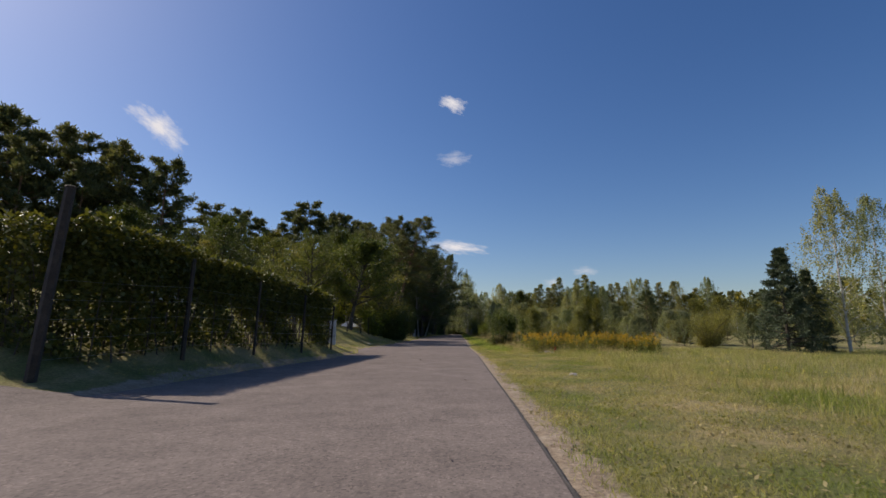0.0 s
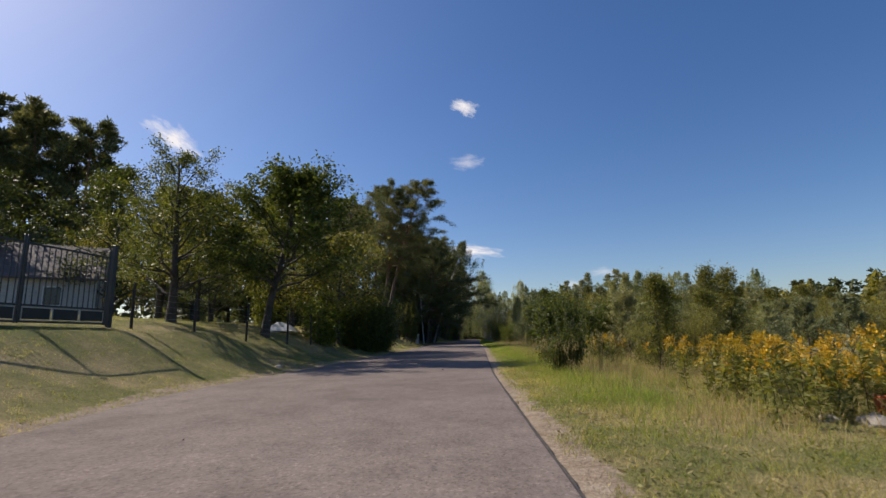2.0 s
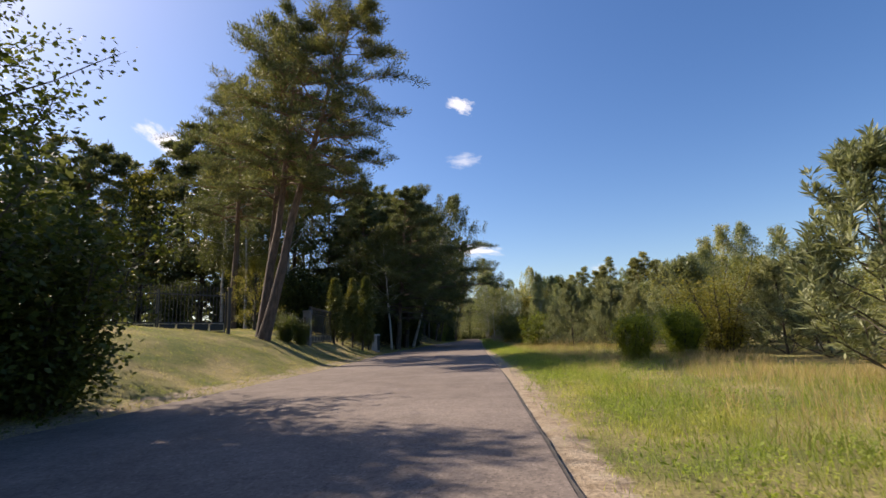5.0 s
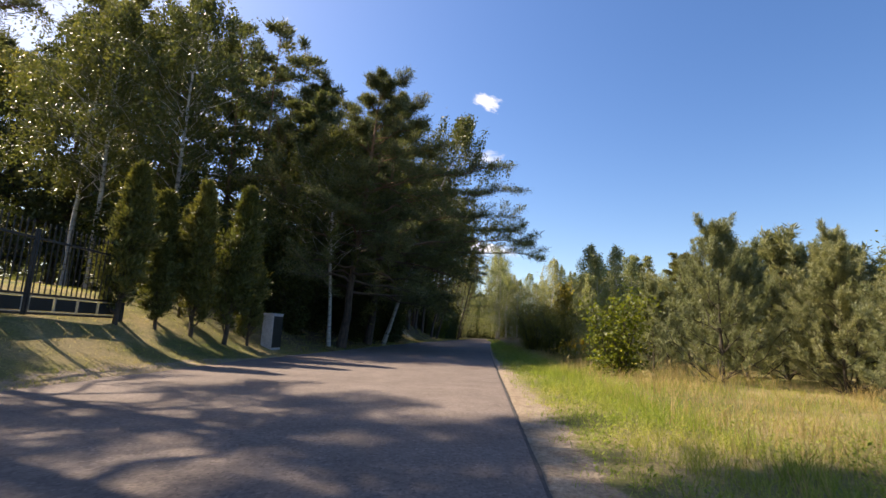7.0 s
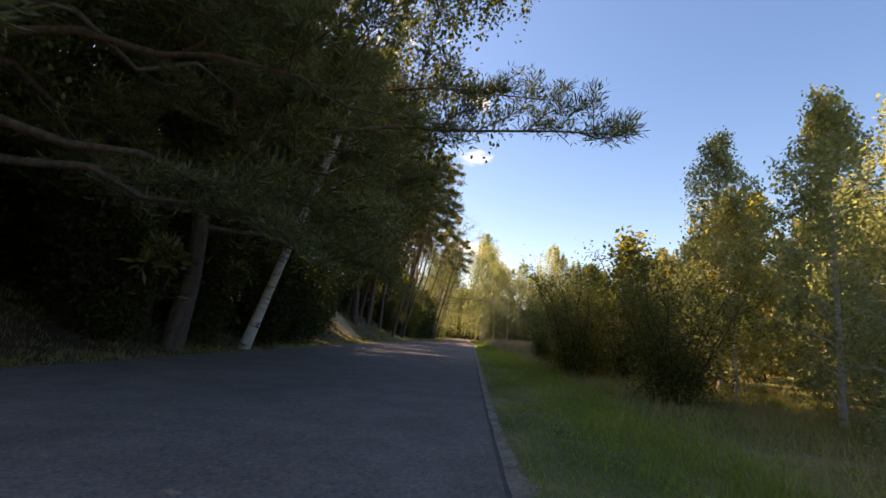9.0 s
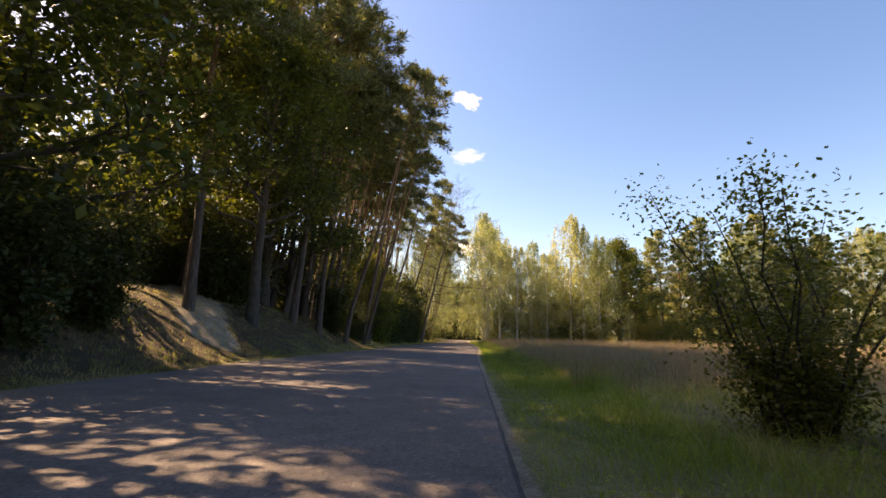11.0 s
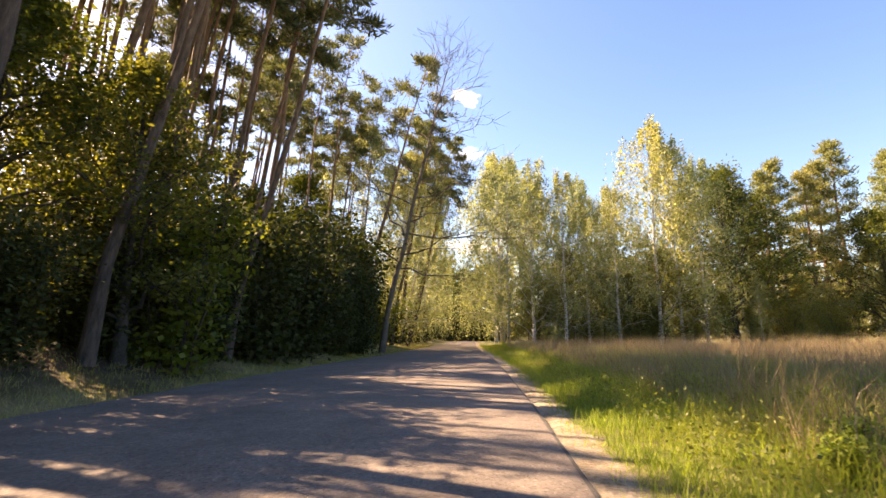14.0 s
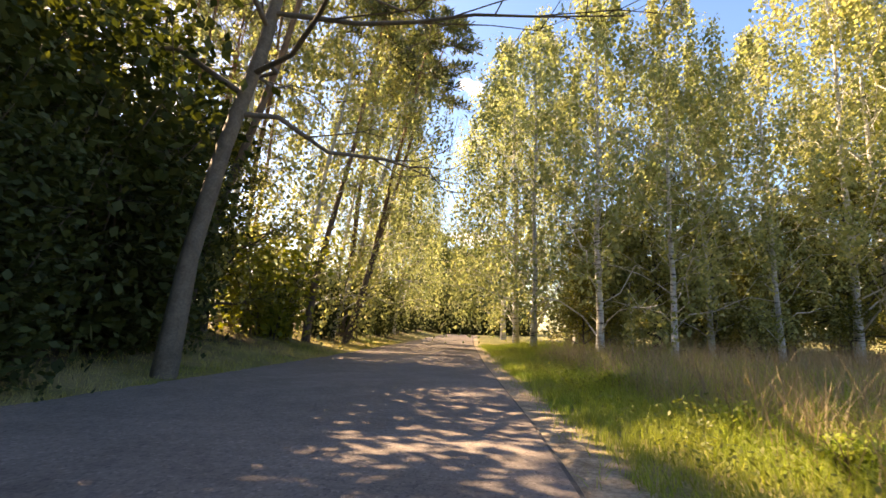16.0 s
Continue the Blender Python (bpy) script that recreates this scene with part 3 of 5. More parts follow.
def needles(crown, spray, per, num, size, spread, rng, flat=0.6, upward=0.5, width=0.16):
    at, way = [], []
    for e, out in spray:
        for k in range(per):
            q = (0.25 + 0.75 * (k + rng.uniform(0, 1)) / per) * (len(e) - 1)
            i = min(int(q), len(e) - 2)
            c = e[i] + (e[i + 1] - e[i]) * (q - i)
            p = rng.normal(size=(num, 3))
            p[:, 2] = p[:, 2] * flat + upward * 0.5
            p /= np.linalg.norm(p, axis=1)[:, None]
            d = p + out * 0.45
            d[:, 2] += upward
            at.append(c + p * spread * rng.uniform(0, 1, (num, 1)))
            way.append(d)
    crown.leaves(np.concatenate(at), size, width, 0.1, np.concatenate(way), rng)


def pine(seed, height, start, wide=0.2, count=30, mat=None, per=4, num=13, size=0.26, spread=0.22, lean=0.0, radius=None, rise0=5, twigs=5, flat_top=True, width=0.16, taper=0.7, bias=0.0, extra=()):
    reach = (lambda v: wide * (0.6 + 0.55 * sin(pi * min(1, v + 0.1)) - 0.25 * v)) if flat_top else (lambda v: wide * (1.0 - taper * v ** 1.3))
    wood, spray, rng = grow(seed, height, radius or height * 0.014, start, count, reach, lambda v: rise0 + 40 * v * v, 0.1, twigs, 0.4, lean, 0.03, 7, 0.2, bias=bias, extra=extra)
    crown = Shape()
    needles(crown, spray, per, num, size, spread, rng, 0.5, 0.5, width)
    return wood.mesh("trunk", PINE_BARK, True), crown.mesh("crown", mat or NEEDLES)


def young_pine(seed, height, count=34, size=0.2, per=5, num=11, width=0.2):
    reach = lambda v: 0.4 * (1.0 - 0.8 * v)
    wood, spray, rng = grow(seed, height, 0.042, 0.04, count, reach, lambda v: 24 + 34 * v, -0.45, 5, 0.42, 0, 0.02, 6, 0.2, whorl=7, limb_r=0.28)
    crown = Shape()
    lifted = []
    for e, out in spray:
        e = e.copy()
        e[-1, 2] += 0.16
        lifted.append((e, unit(out + np.array([0, 0, 0.8]))))
    needles(crown, lifted, per, num, size, 0.04, rng, 1.0, 0.9, width)
    return wood.mesh("trunk", TWIG, True), crown.mesh("crown", BLUE_NEEDLES)


def spruce(seed, height):
    reach = lambda v: 0.33 * (1.0 - 0.93 * v)
    wood, spray, rng = grow(seed, height, 0.11, 0.02, 80, reach, lambda v: 2 + 28 * v, 0.08, 7, 0.4, 0, 0.01, 6, 0.2)
    crown = Shape()
    needles(crown, spray, 5, 7, 0.2, 0.13, rng, 0.4, 0.1, 0.22)
    return wood.mesh("trunk", BARK, True), crown.mesh("crown", SPRUCE_NEEDLES)


def juniper(seed, height):
    reach = lambda v: 0.19 * (0.55 + 0.6 * sin(pi * min(1, v * 0.9 + 0.15)) - 0.5 * v)
    wood, spray, rng = grow(seed, height, 0.045, 0.07, 52, reach, lambda v: 55 + 20 * v, -0.1, 5, 0.6, 0, 0.03, 5, 0.2)
    crown = Shape()
    needles(crown, spray, 5, 12, 0.11, 0.12, rng, 1.0, 0.9, 0.24)
    return wood.mesh("trunk", TWIG, True), crown.mesh("crown", CYPRESS)


def dead_tree(seed, height):
    reach = lambda v: 0.33 * (1.05 - 0.75 * v)
    wood, spray, rng = grow(seed, height, height * 0.0095, 0.25, 34, reach, lambda v: 5 + 45 * v, -0.12, 5, 0.5, 0.02, 0.03, 6, 0.1)
    twigs = Shape()
    for e, out in spray:
        for k in range(3):
            c = e[1] + (e[-1] - e[1]) * rng.uniform(0, 1)
            d = unit(out + rng.normal(size=3) * 0.6) * rng.uniform(0.3, 0.9)
            twigs.tube([c, c + d * 0.5, c + d + np.array([0, 0, 0.05])], [0.008, 0.006, 0.003], 3)
    return wood.mesh("trunk", DEAD, True), twigs.mesh("twig_spray", DEAD)


def bush(seed, height, wide, mat, leaf_size=0.09, stems=9, per=3, num=8, spread=0.16, upright=60, bark=None, width=0.6):
    """A shrub: several stems from one foot."""
    rng = np.random.default_rng(seed)
    wood, spray = Shape(), []
    for i in range(stems):
        az = i * 2.4 + rng.uniform(-0.4, 0.4)
        h = height * rng.uniform(0.6, 1.0)
        r = wide * rng.uniform(0.25, 1.0) * 0.5
        w = np.linspace(0, 1, 6)
        pts = np.stack([cos(az) * r * (0.22 + 0.78 * w ** 1.4), sin(az) * r * (0.22 + 0.78 * w ** 1.4), h * w], 1) + np.vstack([[0, 0, -0.1], rng.normal(size=(5, 3)) * height * 0.02])
        wood.tube(pts, 0.012 * height ** 0.5 * (1 - 0.85 * w) + 0.003, 4)
        for t in range(9):
            q = 0.06 + 0.92 * (t + rng.uniform(0, 1)) / 9
            b0 = np.array([np.interp(q, w, pts[:, k]) for k in range(3)])
            a2 = rng.uniform(0, 2 * pi)
            el = radians(rng.uniform(upright - 45, upright + 10))
            out = np.array([cos(a2) * cos(el), sin(a2) * cos(el), sin(el)])
            ln = height * 0.26 * (1.15 - 0.6 * q) * rng.uniform(0.6, 1.2)
            e = np.stack([b0, b0 + out * ln * 0.5, b0 + out * ln + np.array([0, 0, -0.05 * ln])])
            wood.tube(e, [0.007, 0.005, 0.002], 3)
            spray.append((e, out))
        spray.append((pts[-3:], np.array([0, 0, 1.0])))
        for k in range(3):
            a2 = rng.uniform(0, 2 * pi)
            out = np.array([cos(a2), sin(a2), 0.25])
            foot = pts[1] * rng.uniform(0.3, 1.4)
            spray.append((np.stack([foot, foot + out * height * 0.08, foot + out * height * 0.16]), out))
    at, way = clusters(spray, per, num, spread, rng)
    crown = Shape()
    crown.leaves(at, leaf_size, width, 0.5, None, rng)
    return wood.mesh("stem", bark or TWIG, True), crown.mesh("foliage", mat)


def wild_apple(seed):
    """A round dense bush with single leafy shoots standing out of its top."""
    rng = np.random.default_rng(seed)
    wood, spray, at = Shape(), [], []
    for i in range(26):
        az, r, h = i * 2.4, 0.5 * rng.uniform(0.3, 1.0), 1.0 * rng.uniform(0.6, 1.05)
        w = np.linspace(0, 1, 5)
        pts = np.stack([cos(az) * r * w ** 0.8, sin(az) * r * w ** 0.8, h * w - 0.05], 1) + rng.normal(size=(5, 3)) * 0.02
        wood.tube(pts, 0.012 * (1 - 0.8 * w) + 0.002, 4)
        for q in rng.uniform(0.15, 1.0, 13):
            b0 = np.array([np.interp(q, w, pts[:, k]) for k in range(3)])
            out = unit(rng.normal(size=3) + np.array([0, 0, 0.3]))
            e = np.stack([b0, b0 + out * 0.11, b0 + out * 0.22])
            wood.tube(e, [0.004, 0.003, 0.002], 3)
            spray.append((e, out))
    at.append(clusters(spray, 3, 9, 0.055, rng)[0])
    for i in range(13):
        az, r = i * 2.4 + 1.0, rng.uniform(0.1, 0.5)
        foot = np.array([cos(az) * r, sin(az) * r, 0.75])
        lean = np.array([cos(az) * 0.3 * r, sin(az) * 0.3 * r, rng.uniform(0.45, 1.1)])
        w = np.linspace(0, 1, 5)
        pts = foot + lean * w[:, None] + rng.normal(size=(5, 3)) * 0.025
        wood.tube(pts, 0.006 * (1 - 0.8 * w) + 0.0015, 4)
        many = int(70 * lean[2])
        q = rng.uniform(0.1, 1, many)
        c = np.stack([np.interp(q, w, pts[:, k]) for k in range(3)], 1)
        at.append(c + rng.normal(size=(many, 3)) * np.array([0.045, 0.045, 0.02]))
    crown = Shape()
    crown.leaves(np.concatenate(at), 0.055, 0.6, 0.5, None, rng)
    return wood.mesh("stem", TWIG, True), crown.mesh("foliage", FRUIT)


class Kind:
    """One sort of plant, built once; each call stands another one in the land."""

    def __init__(self, name, label, category, group, meshes):
        self.ob, self.used = thing(name, label, category, group), False
        for me in meshes:
            p = part(me.name.split(".")[0], me, None, self.ob)
            if p.name.split(".")[0] in ("stem", "bloom", "foliage", "twig_spray"):
                tagged(p, kind="stuff")

    def at(self, x, y, size=1.0, turn=None, lean=(0, 0), label="", z=None, stretch=1.0):
        turn = (x * 37.0 + y * 91.0) % 360 if turn is None else turn
        spin = Euler((radians(lean[0]), radians(lean[1]), 0)).to_matrix() @ Euler((0, 0, radians(turn))).to_matrix()
        m = Matrix.Translation((x, y, (land(x, y) if z is None else z) - 0.03)) @ spin.to_4x4() @ Matrix.Diagonal((size, size, size * stretch, 1))
        if not self.used:
            ob, self.used = self.ob, True
            self.first = m
            ob.matrix_basis = m
        else:
            back = Matrix.Diagonal((*self.ob.scale, 1)).inverted()
            ob = copy_thing(self.ob, m @ back)
        return tagged(ob, label)


rnd = random.Random(5)
APPLE = Kind("apple_tree", "old apple tree with thin upper twigs behind a wire fence", "tree", "orchard trees",
             broadleaf(11, 7.0, None, BARK, FRUIT, 0.18, 36, 0.38, 0.095, 6, 11, 0.17, radius=0.17, fork=2, up=0.5))
CHERRY = Kind("cherry_tree", "large-leaved cherry tree leaning over the grass bank", "tree", "orchard trees",
              broadleaf(12, 5.9, None, BARK, FRUIT, 0.27, 38, 0.45, 0.14, 8, 11, 0.19, lean=0.22, radius=0.17, up=0.5, rise0=24))
PLUM = Kind("plum_tree", "small garden tree with dull green leaves", "tree", "orchard trees",
            broadleaf(13, 4.6, None, BARK, SHRUB_LEAF, 0.18, 24, 0.44, 0.12, 5, 10, 0.26, radius=0.09))
VINE = Kind("vine_bush", "lime-green vine trained over a low post", "vine", "",
            bush(14, 2.2, 2.6, LIME_LEAF, 0.14, 10, 3, 7, 0.18, 30))
BIG_PINE = Kind("scots_pine", "broad dark Scots pine with low spreading limbs", "pine tree", "roadside pines",
                pine(21, 13.0, 0.19, 0.31, 58, None, 9, 30, 0.15, 0.26, radius=0.2, rise0=5, twigs=8, flat_top=False, width=0.14, taper=0.78, bias=0.35,
                     extra=[(0.34, -19, 13, 8.4), (0.42, -8, 16, 7.2), (0.55, -24, 18, 6.6), (0.33, -60, 8, 5.5), (0.4, -95, 10, 5.0)]))
TALL_PINE = Kind("tall_pine", "tall slim forest pine with bare lower trunk", "pine tree", "forest pines",
                 pine(22, 16.0, 0.5, 0.18, 26, None, 5, 16, 0.24, 0.3, radius=0.15, width=0.2))
TALL_PINE_B = Kind("tall_pine", "tall straight forest pine with reddish upper trunk", "pine tree", "forest pines",
                   pine(23, 17.5, 0.6, 0.15, 22, None, 5, 14, 0.25, 0.3, lean=0.02, radius=0.15, width=0.22))
TWIN_PINE = Kind("garden_pine", "stout pine with bare double trunk and wide crown", "pine tree", "roadside pines",
                 pine(25, 13.2, 0.44, 0.235, 46, None, 7, 20, 0.17, 0.26, radius=0.2, rise0=5, twigs=7, width=0.15))
SLIM_PINE = Kind("slim_pine", "slender bare-trunked forest pine with small crown", "pine tree", "forest pines",
                 pine(26, 15.0, 0.68, 0.12, 15, None, 4, 11, 0.26, 0.26, radius=0.12, width=0.22))
POLE_PINE = Kind("pole_pine", "very slim bare pole of a crowded forest pine", "pine tree", "forest pines",
                 pine(28, 15.5, 0.74, 0.09, 13, None, 3, 9, 0.24, 0.22, radius=0.095, width=0.2))
FULL_PINE = Kind("pine_tree", "bushy mid-aged pine with ragged crown", "pine tree", "forest pines",
                 pine(24, 12.0, 0.12, 0.3, 42, None, 5, 16, 0.26, 0.3, flat_top=False, width=0.28))
OAK_TREE = Kind("oak_tree", "dark broadleaf forest tree with dense crown", "tree", "forest broadleaf trees",
                broadleaf(31, 12.0, None, BARK, OAK, 0.08, 34, 0.36, 0.19, 5, 16, 0.42))
MAPLE_TREE = Kind("maple_tree", "slim broadleaf tree with sunlit green leaves", "tree", "forest broadleaf trees",
                  broadleaf(32, 10.0, None, BARK, SHRUB_LEAF, 0.1, 30, 0.34, 0.16, 5, 14, 0.36))
BIRCH = Kind("birch_tree", "tall white-trunked birch with hanging yellow-green twigs", "birch tree", "roadside birches",
             birch(41, 13.0, BIRCH_LEAF, 44, 0.31, 4, 0.125, 1.9, 0.06, 13))
BIRCH_B = Kind("birch_tree", "white-trunked birch with yellowing pendulous leaves", "birch tree", "roadside birches",
               birch(42, 12.0, BIRCH_LEAF, 44, 0.32, 4, 0.125, 1.5, 0.05, 13))
GREEN_BIRCH = Kind("leaning_birch", "white-trunked birch at the wood's edge, green leaves darkened as in shade", "birch tree", "roadside birches",
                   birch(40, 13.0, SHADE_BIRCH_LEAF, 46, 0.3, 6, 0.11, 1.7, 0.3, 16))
LINDEN = Kind("linden_tree", "garden linden with clear trunk and dense dark crown", "tree", "garden trees",
              broadleaf(33, 10.0, None, BARK, OAK, 0.3, 32, 0.36, 0.17, 6, 16, 0.4))
FIELD_PINE = Kind("pine_tree", "grey-green pine behind the field, needles coloured paler as if sunlit", "pine tree", "field-side pines",
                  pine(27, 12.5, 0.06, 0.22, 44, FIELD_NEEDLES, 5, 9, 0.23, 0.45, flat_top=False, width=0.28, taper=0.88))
YOUNG_BIRCH = Kind("young_birch", "slender young birch with pale yellow-green leaves", "birch tree", "young birches",
                   birch(43, 5.0, BIRCH_LEAF, 40, 0.2, 5, 0.06, 0.5, 0.05, 11))
SAPLING = Kind("aspen_sapling", "upright leafy aspen sapling in the thicket", "sapling", "saplings of the thicket",
               broadleaf(44, 3.6, None, TWIG, SHRUB_LEAF, 0.03, 32, 0.36, 0.075, 4, 10, 0.16, radius=0.035, twigs=4, round_top=False, rise0=35))
WILLOW = Kind("willow_shrub", "bushy grey-green willow shrub in tall grass", "shrub", "shrubs of the thicket",
              bush(45, 3.0, 3.4, SHRUB_LEAF, 0.065, 16, 5, 15, 0.2, 50))
WILD_APPLE = Kind("wild_apple_bush", "dense wild apple bush with leafy upright shoots", "shrub", "",
                  wild_apple(66))
HAZEL = Kind("hazel_bush", "yellow-green hazel bush with large turning leaves", "shrub", "",
             bush(46, 2.7, 2.0, LIME_LEAF, 0.1, 11, 3, 8, 0.16, 40, width=0.8))
ALDER = Kind("alder_bush", "dense rounded alder bush with dark green leaves", "shrub", "",
             bush(65, 2.3, 1.8, FRUIT, 0.085, 22, 5, 15, 0.16, 55))
BROOM = Kind("broom_bush", "bright green broom bush with thin upright switches", "shrub", "broom bushes",
             bush(64, 1.6, 1.9, BROOM_LEAF, 0.16, 26, 5, 12, 0.11, 70, width=0.1))
YELLOW_SAPLING = Kind("yellow_sapling", "young tree with yellow autumn leaves", "sapling", "yellow saplings",
                      broadleaf(47, 3.6, None, TWIG, YELLOW_LEAF, 0.04, 24, 0.36, 0.15, 3, 7, 0.2, radius=0.04, twigs=4, round_top=False, rise0=30))
DARK_SHRUB = Kind("dark_shrub", "dense bird-cherry shrub, its dark green deepened to stand for shade", "shrub", "shrubs by the wood",
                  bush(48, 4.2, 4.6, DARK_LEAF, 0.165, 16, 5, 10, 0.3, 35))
BOX_SHRUB = Kind("yew_shrub", "dense clipped dark shrub at the garden edge", "shrub", "garden shrubs",
                 bush(49, 2.1, 2.4, OAK, 0.07, 22, 5, 14, 0.16, 45))
YOUNG_PINE = Kind("young_pine", "young blue-green pine with upright shoots", "pine tree", "young pines", young_pine(51, 4.0, 46, 0.12, 8, 22, 0.1))
YOUNG_PINE_B = Kind("young_pine", "bushy young pine with pale candles", "pine tree", "young pines", young_pine(52, 3.4, 34, 0.15, 5, 12, 0.16))
SPRUCE = Kind("spruce_tree", "dense dark blue-green conical spruce", "spruce tree", "meadow spruces", spruce(53, 6.6))
JUNIPER = Kind("columnar_juniper", "narrow olive-green columnar juniper with bare foot", "juniper", "junipers by the gate", juniper(54, 2.9))
DEAD_TREE = Kind("dead_tree", "bare grey dead tree with upturned branches", "dead tree", "", dead_tree(55, 14.0))

# garden and orchard
APPLE.at(-9.7, 31.0, 0.86, 20, stretch=0.88)
CHERRY.at(-7.5, 33.0, 0.94, 0)
PLUM.at(-6.6, 39.4, 1.1, 40)
PLUM.at(-9.2, 38.4, 1.2)
PLUM.at(-11.5, 35.5, 1.1)
APPLE.at(-14.5, 37.5, 0.85)
APPLE.at(-6.8, 42.5, 0.8)
VINE.at(-6.7, 36.9, 0.95)
VINE.at(-9.6, 38.2, 0.9)
BOX_SHRUB.at(-6.2, 40.2, 1.15)
BOX_SHRUB.at(-5.9, 41.7, 1.3)
BOX_SHRUB.at(-5.7, 43.2, 1.3)
BOX_SHRUB.at(-5.6, 44.7, 1.25)
BOX_SHRUB.at(-7.6, 41.0, 1.2)
# pines at the garden's end
OAK_TREE.at(-11.5, 46.0, 0.7)
# twin pine by the second gate
TWIN_PINE.at(-7.65, 56.0, 1.0, 30, (0, 14.5))
TWIN_PINE.at(-7.95, 56.5, 0.95, 200, (0, 6))
TWIN_PINE.at(-12.2, 62.6, 0.95, 260)
TWIN_PINE.at(-9.4, 60.2, 1.0, 100, (0, 4))
BOX_SHRUB.at(-7.5, 57.7, 0.5)
BOX_SHRUB.at(-7.2, 58.4, 0.45)
# row of junipers
for i, (x, y) in enumerate([(-7.4, 65.6), (-7.1, 66.5), (-6.8, 67.5), (-6.6, 68.4), (-7.9, 66.2), (-8.2, 67.6), (-7.6, 64.6)]):
    JUNIPER.at(x, y, 0.9 + 0.12 * ((i * 7) % 5), None, ((i * 5) % 7 - 3, (i * 3) % 7 - 3), "", None, 0.85 + 0.1 * ((i * 3) % 4))
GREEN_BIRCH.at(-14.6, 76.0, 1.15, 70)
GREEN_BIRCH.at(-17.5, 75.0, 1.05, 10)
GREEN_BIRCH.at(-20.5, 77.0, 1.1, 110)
for x, y, s in [(-12.8, 80.6, 1.12), (-15.4, 81.4, 1.15), (-18.6, 80.0, 1.1), (-22.0, 82.0, 1.2), (-10.4, 82.8, 0.95)]:
    SLIM_PINE.at(x, y, s)
MAPLE_TREE.at(-11.0, 62.5, 0.35)
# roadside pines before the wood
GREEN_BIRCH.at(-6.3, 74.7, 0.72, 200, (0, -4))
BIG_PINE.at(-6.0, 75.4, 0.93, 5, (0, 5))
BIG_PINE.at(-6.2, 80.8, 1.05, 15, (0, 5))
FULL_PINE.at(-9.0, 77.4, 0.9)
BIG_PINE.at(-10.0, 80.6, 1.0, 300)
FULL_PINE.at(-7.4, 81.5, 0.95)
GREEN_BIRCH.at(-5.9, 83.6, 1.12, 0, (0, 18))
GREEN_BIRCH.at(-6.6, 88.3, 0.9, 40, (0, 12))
OAK_TREE.at(-7.3, 83.2, 0.85)
OAK_TREE.at(-7.4, 87.2, 0.8)
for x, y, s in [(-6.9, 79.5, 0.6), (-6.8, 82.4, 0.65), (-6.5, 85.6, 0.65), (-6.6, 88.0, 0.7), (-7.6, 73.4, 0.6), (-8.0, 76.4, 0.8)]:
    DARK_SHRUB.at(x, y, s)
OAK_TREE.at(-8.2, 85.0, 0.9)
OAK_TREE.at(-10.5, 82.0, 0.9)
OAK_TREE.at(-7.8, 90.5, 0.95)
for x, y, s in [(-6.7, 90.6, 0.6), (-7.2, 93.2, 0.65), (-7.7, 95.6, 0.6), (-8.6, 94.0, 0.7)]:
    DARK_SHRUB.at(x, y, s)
# the wood
FOREST = [TALL_PINE, TALL_PINE_B, OAK_TREE, MAPLE_TREE, FULL_PINE, TALL_PINE_B, BIRCH_B]
for row, x0 in enumerate((-10.0, -13.5, -18.0, -23.5, -30.0)):
    y = 68.0 + row
    while y < 150 + row * 4:
        x = x0 + rnd.uniform(-1.4, 1.4)
        clearing = (89 < y < 102 and x > -21) or (x < -9 and abs(y - 101.6 + (x + 7) * 0.34) < 2.2) or abs(x + 8 + (y - 99) * 0.63) < 1.6 and 98 < y < 114
        gate_lawn = (x > -12 and y < 80) or y < 75 or (y < 85 and x < -12.5)
        thin = (y > 96 and x < -16.5) or (y > 88 and x < -21) or (y > 104 and x < -14.8)
        if not clearing and not gate_lawn and not thin:
            if y < 92:
                rnd.choice(FOREST).at(x, y, rnd.uniform(0.85, 1.0) if x > -20 else rnd.uniform(1.0, 1.2), None, (rnd.uniform(-2, 2), rnd.uniform(-2, 3)))
            else:
                rnd.choice([POLE_PINE, POLE_PINE, SLIM_PINE, POLE_PINE]).at(x, y, rnd.uniform(0.85, 1.1), None, (rnd.uniform(-2, 2), rnd.uniform(-1, 4)))
        y += rnd.uniform(3.0, 5.2) * (1 + row * 0.22)
for i in range(16):
    y = rnd.uniform(78, 126)
    if 88 < y < 103:
        continue
    (DARK_SHRUB if i % 3 else MAPLE_TREE).at(rnd.uniform(-14, -8.6), y, rnd.uniform(0.35, 0.6))
# tall bare-trunk pines past the clearing
for x, y, s, l in [(-7.4, 106.5, 1.0, 3), (-6.9, 108.6, 0.9, 3), (-8.2, 110.2, 1.0, 2), (-7.2, 112.0, 1.05, 3), (-8.8, 113.4, 0.95, 2),
                   (-6.4, 117.6, 1.0, 11), (-6.0, 121.4, 0.95, 12), (-6.2, 114.6, 1.0, 9), (-8.0, 119.5, 1.0, 5), (-9.5, 123.0, 1.0, 4), (-7.6, 126.0, 1.0, 5), (-5.6, 146.0, 1.0, 5), (-6.2, 150.0, 1.0, 6)]:
    (TALL_PINE_B if y % 2 < 1 else SLIM_PINE).at(x, y, s, None, (0, l))
OAK_TREE.at(-9.2, 107.6, 1.0)
# oaks and pines added round the clearing, mostly unseen, to shade road and verge
OAK_TREE.at(-9.8, 95.2, 0.95)
OAK_TREE.at(-10.2, 98.6, 0.78)
